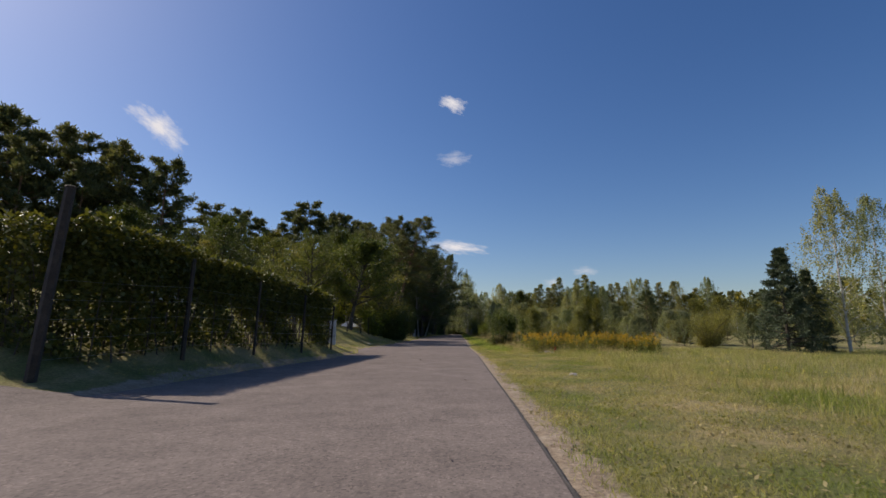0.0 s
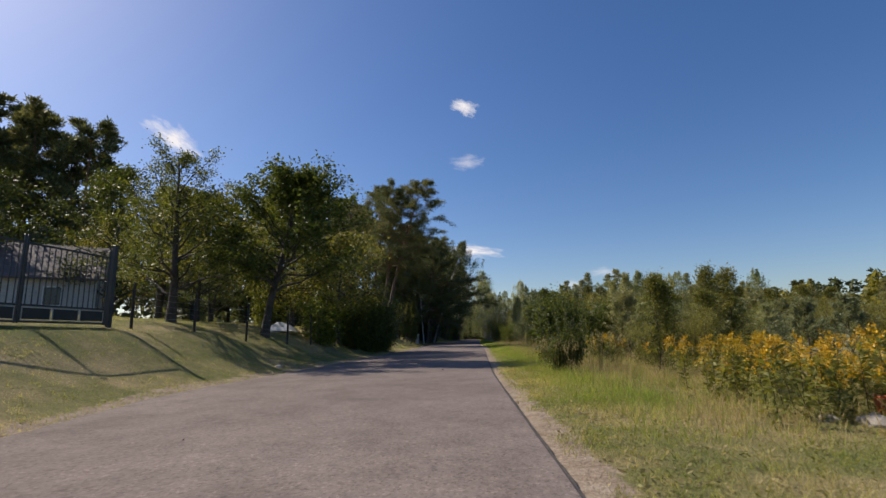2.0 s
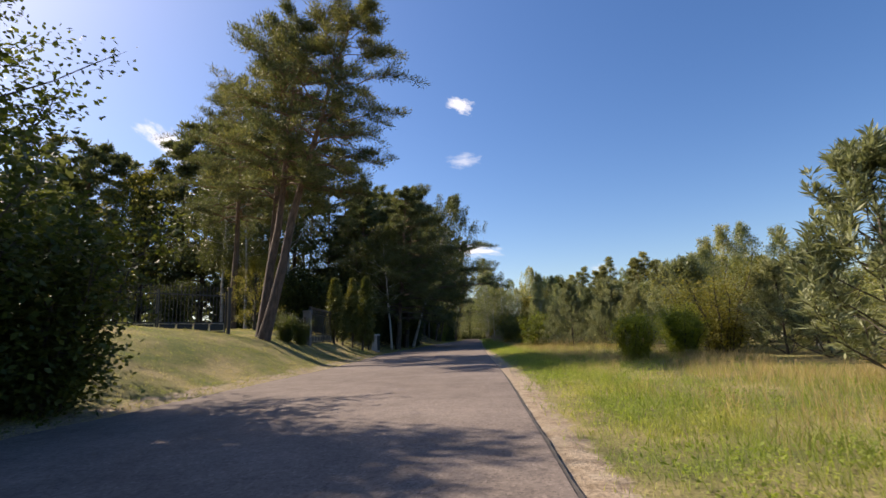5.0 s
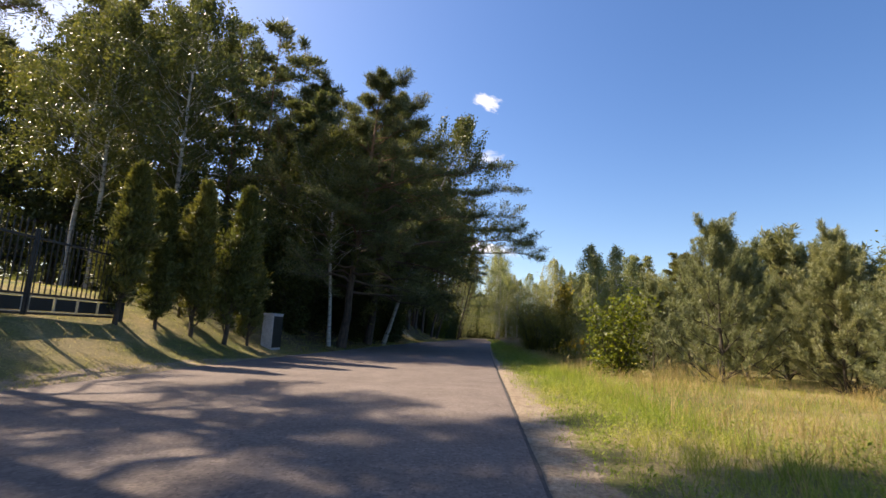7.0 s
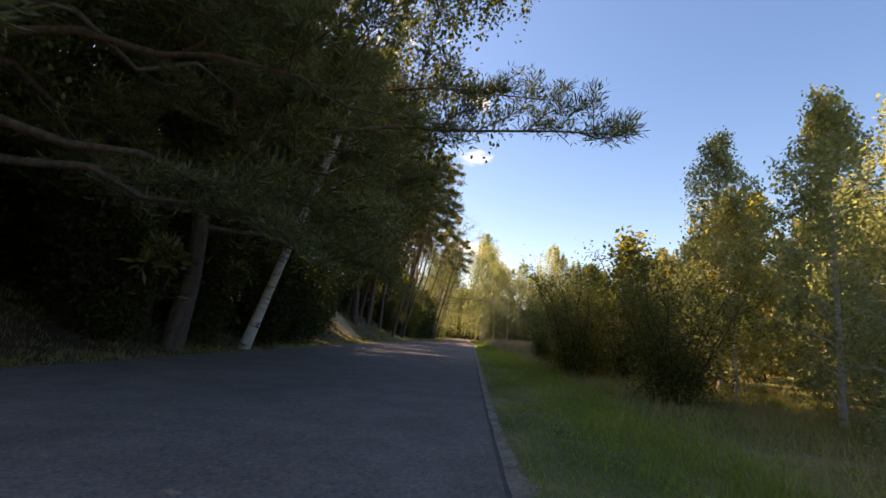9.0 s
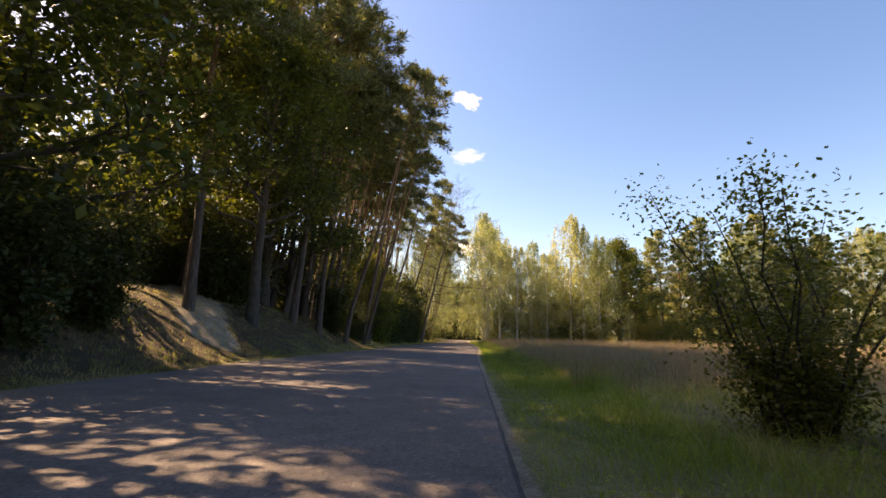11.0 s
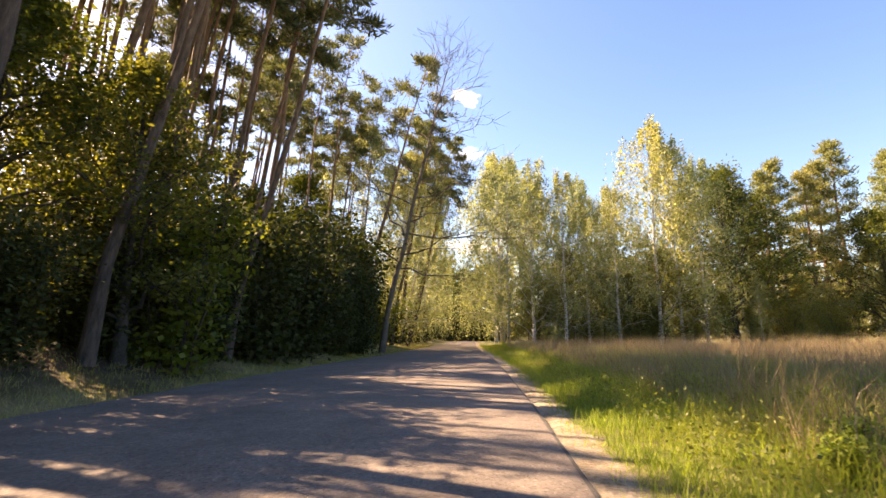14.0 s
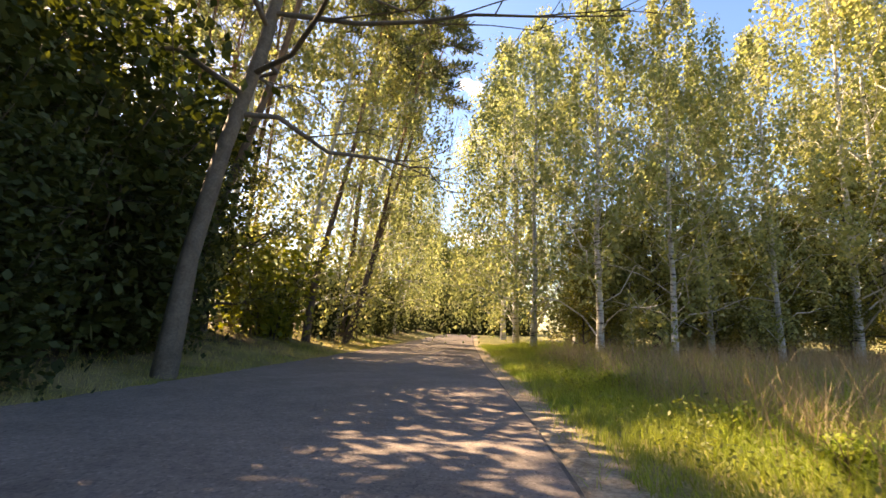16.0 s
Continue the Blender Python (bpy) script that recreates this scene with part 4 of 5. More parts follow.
for x, y, s, l in [(-9.3, 98.2, 1.0, 2), (-10.2, 94.6, 1.0, 0), (-8.8, 91.5, 0.95, 3), (-11.0, 96.8, 1.05, 0), (-9.6, 102.2, 1.05, 0), (-8.3, 100.2, 1.0, 0), (-11.0, 104.2, 1.1, 0), (-8.0, 103.8, 1.0, 3), (-12.5, 101.2, 1.1, 0)]:
    TALL_PINE.at(x, y, s, None, (0, l))
for i in range(8):
    SLIM_PINE.at(rnd.uniform(-11.5, -6.6), 109.5 + i * 2.2, rnd.uniform(0.9, 1.08), None, (rnd.uniform(-2, 3), rnd.uniform(6, 12)))
for i in range(14):
    POLE_PINE.at(rnd.uniform(-15.5, -8.5), rnd.uniform(113, 127), rnd.uniform(0.95, 1.15), None, (rnd.uniform(-2, 2), rnd.uniform(5, 11)))
for i in range(58):
    x = -6.8 - 9.5 * (i / 64) + rnd.uniform(-0.8, 0.8)
    POLE_PINE.at(x, rnd.uniform(107, 142), rnd.uniform(0.95, 1.2), None, (rnd.uniform(-2, 2), rnd.uniform(4, 11)))
LINDEN.at(-7.6, 103.0, 1.0)
OAK_TREE.at(-12.6, 107.6, 1.0)
OAK_TREE.at(-14.6, 110.8, 1.05)
for x, y, s in [(-17.0, 104.0, 1.3), (-18.5, 107.5, 1.4), (-18.0, 111.0, 1.4), (-19.5, 115.0, 1.4), (-20.0, 119.0, 1.5), (-16.0, 113.5, 1.1), (-21.0, 123.5, 1.5)]:
    DARK_SHRUB.at(x, y, s)
MAPLE_TREE.at(-6.4, 118.3, 0.55)
for x, y, s in [(-20, 129, 1.25), (-14, 131, 1.1)]:
    FULL_PINE.at(x, y, s)
LINDEN.at(-7.6, 116.6, 0.55)
HAZEL.at(-6.0, 119.2, 1.3)
SLIM_PINE.at(-6.1, 110.6, 1.0, 10, (0, 13))
POLE_PINE.at(-5.8, 113.6, 1.05, 90, (0, 14))
OAK_TREE.at(-8.6, 109.0, 0.7)
SLIM_PINE.at(-6.8, 111.0, 0.95, 50, (0, 9))
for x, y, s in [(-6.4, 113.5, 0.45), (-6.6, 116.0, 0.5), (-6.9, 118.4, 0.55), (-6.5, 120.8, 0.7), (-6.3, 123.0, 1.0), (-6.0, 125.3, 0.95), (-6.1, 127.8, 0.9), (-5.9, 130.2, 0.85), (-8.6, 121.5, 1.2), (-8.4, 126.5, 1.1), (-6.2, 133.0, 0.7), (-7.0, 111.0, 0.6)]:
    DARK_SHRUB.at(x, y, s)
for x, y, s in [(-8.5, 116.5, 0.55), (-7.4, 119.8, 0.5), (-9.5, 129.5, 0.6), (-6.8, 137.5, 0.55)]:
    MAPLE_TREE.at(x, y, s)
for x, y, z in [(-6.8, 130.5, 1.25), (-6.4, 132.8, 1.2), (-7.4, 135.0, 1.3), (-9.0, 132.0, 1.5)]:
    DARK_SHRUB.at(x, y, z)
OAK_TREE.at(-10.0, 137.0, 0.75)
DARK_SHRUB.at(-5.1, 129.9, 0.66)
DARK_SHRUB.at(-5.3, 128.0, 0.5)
DEAD_TREE.at(-4.25, 132.2, 1.1, 40, (0, 11.5))
SLIM_PINE.at(-6.9, 136.8, 1.15, 10, (0, 14))
for x, y, l in [(-4.6, 143.0, 13), (-4.9, 145.5, 14), (-5.3, 141.0, 10)]:
    SLIM_PINE.at(x, y, 1.0, None, (0, l))
for x, y, s, l in [(-6.0, 141.0, 1.0, 10), (-5.4, 144.0, 0.95, 14), (-7.5, 139.5, 1.05, 4), (-6.8, 148.0, 1.0, 8), (-5.6, 153.0, 1.0, 6), (-5.4, 159.0, 1.0, 5), (-5.8, 166.0, 1.1, 4)]:
    BIRCH.at(x, y, s, None, (0, l))
VINE.at(-6.2, 139.5, 1.5)

# east side: thicket
SPRUCE.at(20.4, 31.5, 1.0)
SPRUCE.at(22.6, 32.5, 0.8)
BIRCH_B.at(24.2, 31.6, 0.86, 15)
BIRCH.at(27.3, 32.3, 0.78, 80)
ALDER.at(2.9, 33.9, 1.0)
ALDER.at(5.2, 36.4, 0.95)
WILD_APPLE.at(2.1, 27.75, 1.0)
for x, y, s in [(4.6, 29.6, 0.45), (6.8, 32.0, 0.6)]:
    WILLOW.at(x, y, s)
for x, y, s in [(9.2, 35.9, 0.95), (9.75, 35.4, 0.9), (3.9, 26.75, 0.56), (4.15, 26.9, 0.52)]:
    SAPLING.at(x, y, s)
THICKET = [SAPLING, YOUNG_BIRCH, WILLOW, YOUNG_PINE_B, WILLOW, YOUNG_PINE_B, YOUNG_BIRCH, YOUNG_PINE_B]
THICKET_H = {SAPLING: 3.6, YOUNG_BIRCH: 5.0, WILLOW: 3.0, YOUNG_PINE_B: 3.4}
for row, (x0, y0, y1, step) in enumerate([(6.4, 35, 47, 2.0), (8.4, 34, 92, 2.2), (10.5, 36, 92, 2.7), (13.5, 36, 92, 3.2), (17.5, 38, 92, 4.0), (23.0, 40, 92, 4.6), (30.0, 42, 92, 5.5), (39.0, 42, 94, 6.0), (50.0, 42, 94, 7.0)]):
    y = y0
    while y < y1:
        x = x0 + rnd.uniform(-0.8, 0.8) * (1 + row * 0.25)
        k = rnd.choice(THICKET)
        tall = float(np.interp(y, [33, 44, 50, 58, 66, 92], [2.2, 2.9, 2.9, 3.0, 3.3, 4.2])) * rnd.uniform(0.8, 1.15)
        k.at(x, y, min(1.3, 0.35 * tall + 0.12), None, (0, 0), "", None, tall / THICKET_H[k] / min(1.3, 0.35 * tall + 0.12))
        y += step * rnd.uniform(0.7, 1.3)
for x, y, s in [(15.8, 72.6, 1.35), (17.4, 73.6, 1.55), (19.2, 74.2, 1.6), (21.5, 74.0, 1.5)]:
    YOUNG_BIRCH.at(x, y, s)
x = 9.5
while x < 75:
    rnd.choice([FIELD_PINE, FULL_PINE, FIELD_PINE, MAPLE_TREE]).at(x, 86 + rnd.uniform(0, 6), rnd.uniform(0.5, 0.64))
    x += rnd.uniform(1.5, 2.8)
BROOM.at(4.2, 52.5, 0.8)
BROOM.at(5.9, 53.6, 0.9)
HAZEL.at(3.2, 67.3, 0.8)
for x, y, s in [(5.2, 66.4, 0.86), (6.4, 67.8, 0.8), (4.7, 69.3, 0.6), (6.6, 64.8, 0.66), (7.6, 63.4, 0.72), (7.4, 66.0, 0.8), (4.0, 70.8, 0.45), (8.4, 68.6, 0.85), (5.9, 62.2, 0.55), (7.0, 60.8, 0.6)]:
    YOUNG_PINE.at(x, y, s)
for x, y, s in [(8.2, 57.5, 0.72), (9.0, 58.4, 0.78), (9.8, 57.6, 0.7), (4.2, 75.4, 0.7), (5.0, 77.6, 0.95), (6.2, 76.4, 0.9), (4.9, 80.0, 0.8), (6.4, 79.5, 1.1), (5.6, 82.0, 1.2)]:
    YOUNG_BIRCH.at(x, y, s)
for x, y, s in [(3.4, 79.0, 0.8), (2.9, 83.5, 0.9), (3.5, 86.8, 1.0), (4.4, 88.4, 0.9), (3.2, 91.0, 0.8), (4.6, 84.6, 1.0)]:
    WILLOW.at(x, y, s)
YELLOW_SAPLING.at(4.9, 86.0, 1.1)
YELLOW_SAPLING.at(6.2, 82.6, 1.2)

# east side: wood behind the field
for x, y, s, k in [(3.4, 139.0, 0.93, 0), (5.2, 138.6, 0.8, 1), (6.9, 140.2, 0.78, 0), (8.6, 139.8, 0.76, 1), (11.2, 140.6, 1.1, 1), (12.9, 141.4, 1.12, 0), (14.9, 142.6, 0.95, 1), (2.3, 144.5, 1.05, 1),
                   (4.4, 147.0, 1.0, 0), (2.2, 150.5, 1.25, 1), (2.6, 156.0, 1.4, 0), (2.3, 163.0, 1.55, 1), (7.6, 146.0, 0.95, 1), (10.5, 148.0, 0.95, 0), (33.5, 149.0, 1.15, 0), (36.0, 150.5, 1.15, 1), (43.5, 152.0, 1.2, 0)]:
    (BIRCH if k else BIRCH_B).at(x, y, s)
for x, y, s in [(17.9, 145.2, 1.0), (19.2, 147.4, 0.92), (31.0, 148.4, 0.8), (40.0, 151.0, 1.0)]:
    OAK_TREE.at(x, y, s)
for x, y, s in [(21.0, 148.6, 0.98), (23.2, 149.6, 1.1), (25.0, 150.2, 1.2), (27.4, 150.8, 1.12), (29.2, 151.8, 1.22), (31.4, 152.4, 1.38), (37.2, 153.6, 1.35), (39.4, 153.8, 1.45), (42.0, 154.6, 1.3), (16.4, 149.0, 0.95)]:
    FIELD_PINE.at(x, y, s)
x = 45.0
while x < 85:
    rnd.choice([FIELD_PINE, BIRCH_B, BIRCH, MAPLE_TREE, FIELD_PINE]).at(x, 153 + (x - 45) * 0.3 + rnd.uniform(-1, 3), rnd.uniform(1.15, 1.4))
    x += rnd.uniform(2.0, 3.2)
# leafy skirt of the wood
x = 3.2
while x < 60:
    y = (140.6 if x < 14 else 139.6 + (x - 14) * 0.58 if x < 30 else 148.9 + (x - 30) * 0.12) + rnd.uniform(-2.2, 1.2)
    kinds = [SAPLING, WILLOW, SAPLING, YOUNG_BIRCH] if x < 15 else [YELLOW_SAPLING, SAPLING, SAPLING, WILLOW, YOUNG_BIRCH]
    rnd.choice(kinds).at(x, y, rnd.uniform(0.5, 1.3))
    x += rnd.uniform(1.3, 2.6)
for i in range(5):
    x = 4.0 + i * 1.9
    MAPLE_TREE.at(x, 141.2 + max(0.0, x - 14) * 0.6 + rnd.uniform(-0.6, 0.8), rnd.uniform(0.42, 0.66))
# road's far end
for x, y, s in [(-2.0, 196.0, 1.0), (0.5, 200.0, 1.0), (3.0, 190.0, 1.0), (-6.5, 184.0, 1.0), (-4.5, 190.0, 0.9), (-8.0, 175.0, 1.0)]:
    OAK_TREE.at(x, y, s)
for i in range(9):
    DARK_SHRUB.at(-7.0 + i * 1.6, 184 + (i * 5) % 4, 0.9)

# distant woods west and north of the garden
for x, y, s in [(-38.5, 60.5, 1.68), (-41.5, 62.0, 1.6), (-44.5, 60.0, 1.82), (-48.0, 63.0, 1.9), (-51.0, 60.0, 2.0), (-55.5, 61.5, 2.0), (-60.0, 60.0, 2.2), (-65.0, 62.0, 2.2), (-46.5, 56.5, 1.5), (-53.0, 55.0, 1.7), (-59.0, 54.0, 1.8)]:
    FULL_PINE.at(x, y, s)
for x, y, s in [(-45.4, 85.0, 1.72), (-42.0, 86.5, 1.3), (-39.5, 85.0, 1.62), (-36.5, 86.0, 1.5), (-33.0, 84.5, 1.55), (-30.0, 86.0, 1.65), (-27.0, 85.0, 1.75), (-24.0, 86.0, 1.6), (-21.0, 84.0, 1.55), (-18.0, 86.0, 1.5)]:
    rnd.choice([FULL_PINE, FULL_PINE, MAPLE_TREE]).at(x, y, s)
for x, y in [(-22, 44), (-26, 49), (-19, 50), (-30, 42), (-24, 56), (-17.5, 56.5), (-31, 54)]:
    rnd.choice([APPLE, MAPLE_TREE, OAK_TREE]).at(x, y, 0.75)


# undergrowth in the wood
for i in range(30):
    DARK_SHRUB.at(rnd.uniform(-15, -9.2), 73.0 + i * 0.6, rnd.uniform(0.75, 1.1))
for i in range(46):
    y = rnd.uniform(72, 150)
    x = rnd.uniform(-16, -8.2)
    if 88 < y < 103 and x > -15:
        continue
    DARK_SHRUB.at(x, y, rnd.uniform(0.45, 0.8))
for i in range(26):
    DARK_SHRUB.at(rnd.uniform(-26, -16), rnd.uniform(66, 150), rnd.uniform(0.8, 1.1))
for i in range(22):
    WILLOW.at(rnd.uniform(2.2, 26), rnd.uniform(143, 154), rnd.uniform(0.9, 1.5))
for i in range(14):
    DARK_SHRUB.at(rnd.uniform(-7.5, -5.2), 134 + i * 3.2, rnd.uniform(0.45, 0.8))


def far_woods(name, spots, material, leaf, label, per=260):
    """A far wood: crowns of coarse leaf clumps down to the ground."""
    rng = np.random.default_rng(91)
    s = Shape()
    for x, y, h in spots:
        u = rng.uniform(0.02, 1, per)
        r = h * 0.24 * (1.12 - u) ** 0.6 * np.sqrt(rng.uniform(0.15, 1, per))
        a = rng.uniform(0, 2 * pi, per)
        s.leaves(np.stack([x + r * np.cos(a), y + r * np.sin(a), land(x, y) + u * h], 1), leaf, 0.7, 0.4, None, rng)
    tagged(new(name, s.mesh(name, material)), label, "wood", kind="stuff")


def spots(count, x0, x1, y0, y1, h0, h1):
    return [(rnd.uniform(x0, x1), rnd.uniform(y0, y1), rnd.uniform(h0, h1)) for i in range(count)]


far_woods("far_pine_wood", spots(70, -75, -33, 60, 170, 13, 18) + spots(60, -60, 10, 195, 250, 12, 17) + spots(60, 14, 130, 185, 215, 13, 17) + spots(50, 70, 120, 55, 170, 9, 14)
          + spots(30, -90, -62, 5, 60, 15, 20), NEEDLES, 1.0, "distant dark pine wood closing the view")
far_woods("far_birch_wood", spots(40, 14, 130, 178, 205, 10, 14) + spots(30, 60, 100, 50, 150, 6, 10), SHRUB_LEAF, 0.8, "distant lighter broadleaf wood")


# ---- hedge and its fence ----
def build_hedge(name, a, b, top0, top1, deep, count, label):
    rng = np.random.default_rng(int(abs(a[0] * 100)))
    a, b = np.array(a, float), np.array(b, float)
    way = (b - a) / np.linalg.norm(b - a)
    side = np.array([-way[1], way[0]])
    hedge = thing(name, label, "hedge")
    leaf, wood = Shape(), Shape()
    u = rng.uniform(0, 1, count)
    v = rng.uniform(-1, 1, count)
    h = 1 - rng.uniform(0, 1, count) ** 1.5 * 0.96
    xy = a + (b - a) * u[:, None] + side * (v * deep * 0.5 * (0.75 + 0.25 * h))[:, None]
    base = np.array([land(x, y) for x, y in xy])
    top = top0 + (top1 - top0) * u + np.array([0.1 * lump(x, y, 1.6, 4.0) for x, y in xy])
    z = base + (top - base) * h
    lumps = np.array([lump(x * 1.3, y * 1.3 + zz * 2.0, 1.1, 8.0) for (x, y), zz in zip(xy, z)])
    keep = (h > 0.5) | (lumps > -0.12)
    leaf.leaves(np.column_stack([xy, z])[keep], 0.1, 0.6, 0.5, None, rng)
    n = int(np.linalg.norm(b - a) * 11)
    for i in range(n):
        p = a + (b - a) * rng.uniform() + side * rng.uniform(-0.4, 0.4) * deep
        z0 = land(*p)
        ht = (top0 + (top1 - top0) * 0.5 - z0) * rng.uniform(0.6, 0.95)
        k = rng.normal(size=2) * 0.12
        q = rng.normal(size=2) * 0.1
        wood.tube([(p[0], p[1], z0 - 0.1), (p[0] + k[0], p[1] + k[1], z0 + ht * 0.5), (p[0] + k[0] + q[0], p[1] + k[1] + q[1], z0 + ht)], [0.014, 0.01, 0.004], 4)
    part("foliage", leaf, HEDGE_LEAF, hedge)
    tagged(part("stem", wood, TWIG, hedge, "thin upright brown stems"), kind="stuff")


build_hedge("hedge", (-6.2, 7.2), (-5.1, 17.7), 2.6, 2.1, 0.95, 60000, "tall leafy hedge with bare stems below, along a wire fence")
build_hedge("hedge", (-6.4, 7.3), (-14.0, 9.8), 2.6, 2.7, 1.0, 20000, "tall leafy hedge turning along the side road")


def build_fence(name, posts, height, wires, label, post_mat=POST, skip=()):
    fence = thing(name, label, "fence")
    tops = []
    for i, (x, y, dx, hh, *wide) in enumerate(posts):
        z = land(x, y)
        thick = wide[0] if wide else 0.035
        s = Shape()
        s.tube([(x, y, z - 0.15), (x + dx * 0.5, y, z + hh * 0.5), (x + dx, y, z + hh)], [thick, thick, thick * 0.9], 6)
        s.tube([(x + dx, y, z + hh - 0.005), (x + dx, y, z + hh + 0.012)], [thick * 1.15, thick * 0.8], 6)
        part("post", s, post_mat, fence)
        tops.append((x, y, z, dx, hh))
    for i in range(len(tops) - 1):
        if i in skip:
            continue
        for k in range(wires):
            f = (k + 1) / wires * 0.93
            a, b = tops[i], tops[i + 1]
            p = np.array([(a[0] + a[3] * f, a[1], a[2] + height * f), (b[0] + b[3] * f, b[1], b[2] + height * f)])
            mid = p.mean(0) - np.array([0, 0, 0.02])
            s = Shape()
            s.tube([p[0], mid, p[1]], [0.0025] * 3, 3)
            part("wire", s, WIRE, fence)


build_fence("wire_fence", [(-5.95, 6.6, 0.22, 2.75, 0.075), (-5.45, 9.4, 0.08, 1.95, 0.045), (-5.15, 12.0, 0.08, 1.8), (-4.8, 14.6, 0.06, 1.7), (-4.65, 17.4, 0.06, 1.5), (-5.0, 18.1, 0.1, 1.75, 0.05)], 1.5, 5,
            "dark leaning steel posts and wires in front of a hedge")
build_fence("garden_fence", [(-8.3, 27.3, 0, 1.1), (-7.9, 29.3, 0, 1.1), (-7.2, 31.0, 0.05, 1.15), (-6.8, 33.4, 0, 1.1), (-6.7, 35.6, 0, 1.2), (-6.4, 38.0, 0, 1.1), (-6.3, 40.4, 0, 1.1)], 1.0, 6,
            "low wire fence on thin dark posts along a garden")


def build_gate(name, a, b, height, leaves, label, panel=0.32, spear=True):
    """A steel gate: posts, leaves with rails and bars, a sheet panel at the foot."""
    a, b = np.array(a, float), np.array(b, float)
    gate = thing(name, label, "gate")
    z = min(land(*a), land(*b)) + 0.05
    turn = math.atan2(b[1] - a[1], b[0] - a[0])
    length = np.linalg.norm(b - a)

    def spot(d):
        p = a + (b - a) * d / length
        return p[0], p[1]
    for d in (0.0, length):
        s = Shape()
        s.box((0.1, 0.1, height + 0.45), (*spot(d), z + height / 2 - 0.1), turn, 0.008)
        s.box((0.12, 0.12, 0.03), (*spot(d), z + height + 0.14), turn, 0.006)
        part("gate_post", s, BLACK_STEEL, gate)
    span = (length - 0.2) / leaves
    for k in range(leaves):
        d0 = 0.1 + k * span + 0.01
        d1 = d0 + span - 0.02
        mid = (d0 + d1) / 2
        frame_shape = Shape()
        for d in (d0 + 0.02, d1 - 0.02):
            frame_shape.box((0.04, 0.04, height), (*spot(d), z + height / 2), turn, 0.004)
        for h in (0.03, panel + 0.03, height - 0.16):
            frame_shape.box((d1 - d0 - 0.08, 0.036, 0.04), (*spot(mid), z + h), turn, 0.004)
        leaf = part("gate_leaf", frame_shape, BLACK_STEEL, gate)
        n = max(2, round((d1 - d0) / 0.6))
        w = (d1 - d0 - 0.08) / n
        for i in range(n):
            c = d0 + 0.04 + w * (i + 0.5)
            s = Shape()
            s.box((w - 0.07, 0.006, panel - 0.1), (*spot(c), z + panel / 2 + 0.03), turn)
            part("panel", s, PANEL, leaf)
            rim = Shape()
            for hh in (0.062, panel - 0.002):
                rim.box((w - 0.04, 0.02, 0.014), (*spot(c), z + hh), turn)
            for dd in (-1, 1):
                rim.box((0.014, 0.02, panel - 0.09), (*spot(c + dd * (w / 2 - 0.027)), z + panel / 2 + 0.03), turn)
            part("panel_rim", rim, EDGE_STEEL, leaf, "worn light edge round a panel")
        m = max(3, round((d1 - d0) / 0.13))
        for i in range(m):
            c = d0 + 0.04 + (d1 - d0 - 0.08) * (i + 0.5) / m
            s = Shape()
            top = height + (0.06 if spear else -0.14)
            s.box((0.016, 0.016, top - panel - 0.05), (*spot(c), z + panel + 0.05 + (top - panel - 0.05) / 2), turn)
            if spear:
                p = spot(c)
                s.tube([(p[0], p[1], z + top - 0.002), (p[0], p[1], z + top + 0.03), (p[0], p[1], z + top + 0.09)], [0.012, 0.02, 0.002], 4)
            part("bar", s, BLACK_STEEL, leaf)
    return gate


build_gate("driveway_gate", (-8.9, 22.6), (-8.5, 26.8), 1.72, 2, "closed black steel driveway gate with vertical bars", spear=False)
build_gate("garden_gate", (-7.35, 60.1), (-7.75, 64.9), 1.45, 2, "closed black steel gate with spear tops and framed foot panels")
build_gate("garden_gate", (-11.5, 51.8), (-8.85, 55.8), 1.45, 2, "black steel gate with spear tops beside a pine")


def pillar(x, y, w, h, label, mat):
    s = Shape()
    s.box((w, w, h + 0.2), (0, 0, h / 2 - 0.1), 0, 0.012)
    s.box((w + 0.06, w + 0.06, 0.06), (0, 0, h + 0.03), 0, 0.015)
    ob = thing("gate_pillar", label, "pillar", "gate pillars")
    part("shaft", s, mat, ob)
    ob.location = (x, y, land(x, y))
    return ob


pillar(-7.3, 59.6, 0.3, 1.4, "grey rendered gate pillar with capping, pine shade put into its colour", SHADED_CONCRETE)
pillar(-9.8, 21.6, 0.3, 1.7, "white-painted gate pillar behind the hedge", WHITE)


def chain_link(a, b, h, label):
    """A rolled wire mesh panel of crossing wires on the ground slope."""
    a, b = np.array(a, float), np.array(b, float)
    fence = thing("chain_link_fence", label, "fence")
    length = np.linalg.norm(b - a)
    s = Shape()
    n = int(length / 0.09)
    for i in range(-int(h / 0.09), n):
        for way in (1, -1):
            d0, d1 = i * 0.09, i * 0.09 + h
            lo, hi = max(0, d0), min(length, d1)
            if hi <= lo:
                continue
            pts = []
            for d in (lo, hi):
                t = (d - d0) / h
                t = t if way > 0 else 1 - t
                p = a + (b - a) * d / length
                pts.append((p[0], p[1], land(*p) + 0.03 + t * h))
            s.tube(pts, [0.003, 0.003], 3)
    part("wire_mesh", s, WIRE, fence)
    for d in (0, length):
        p = a + (b - a) * d / length
        q = Shape()
        q.tube([(p[0], p[1], land(*p) - 0.2), (p[0], p[1], land(*p) + h + 0.1)], [0.03, 0.03], 6)
        part("post", q, POST, fence)


chain_link((-8.2, 57.2), (-7.35, 59.4), 1.05, "sagging galvanised chain-link fence beside a pine")


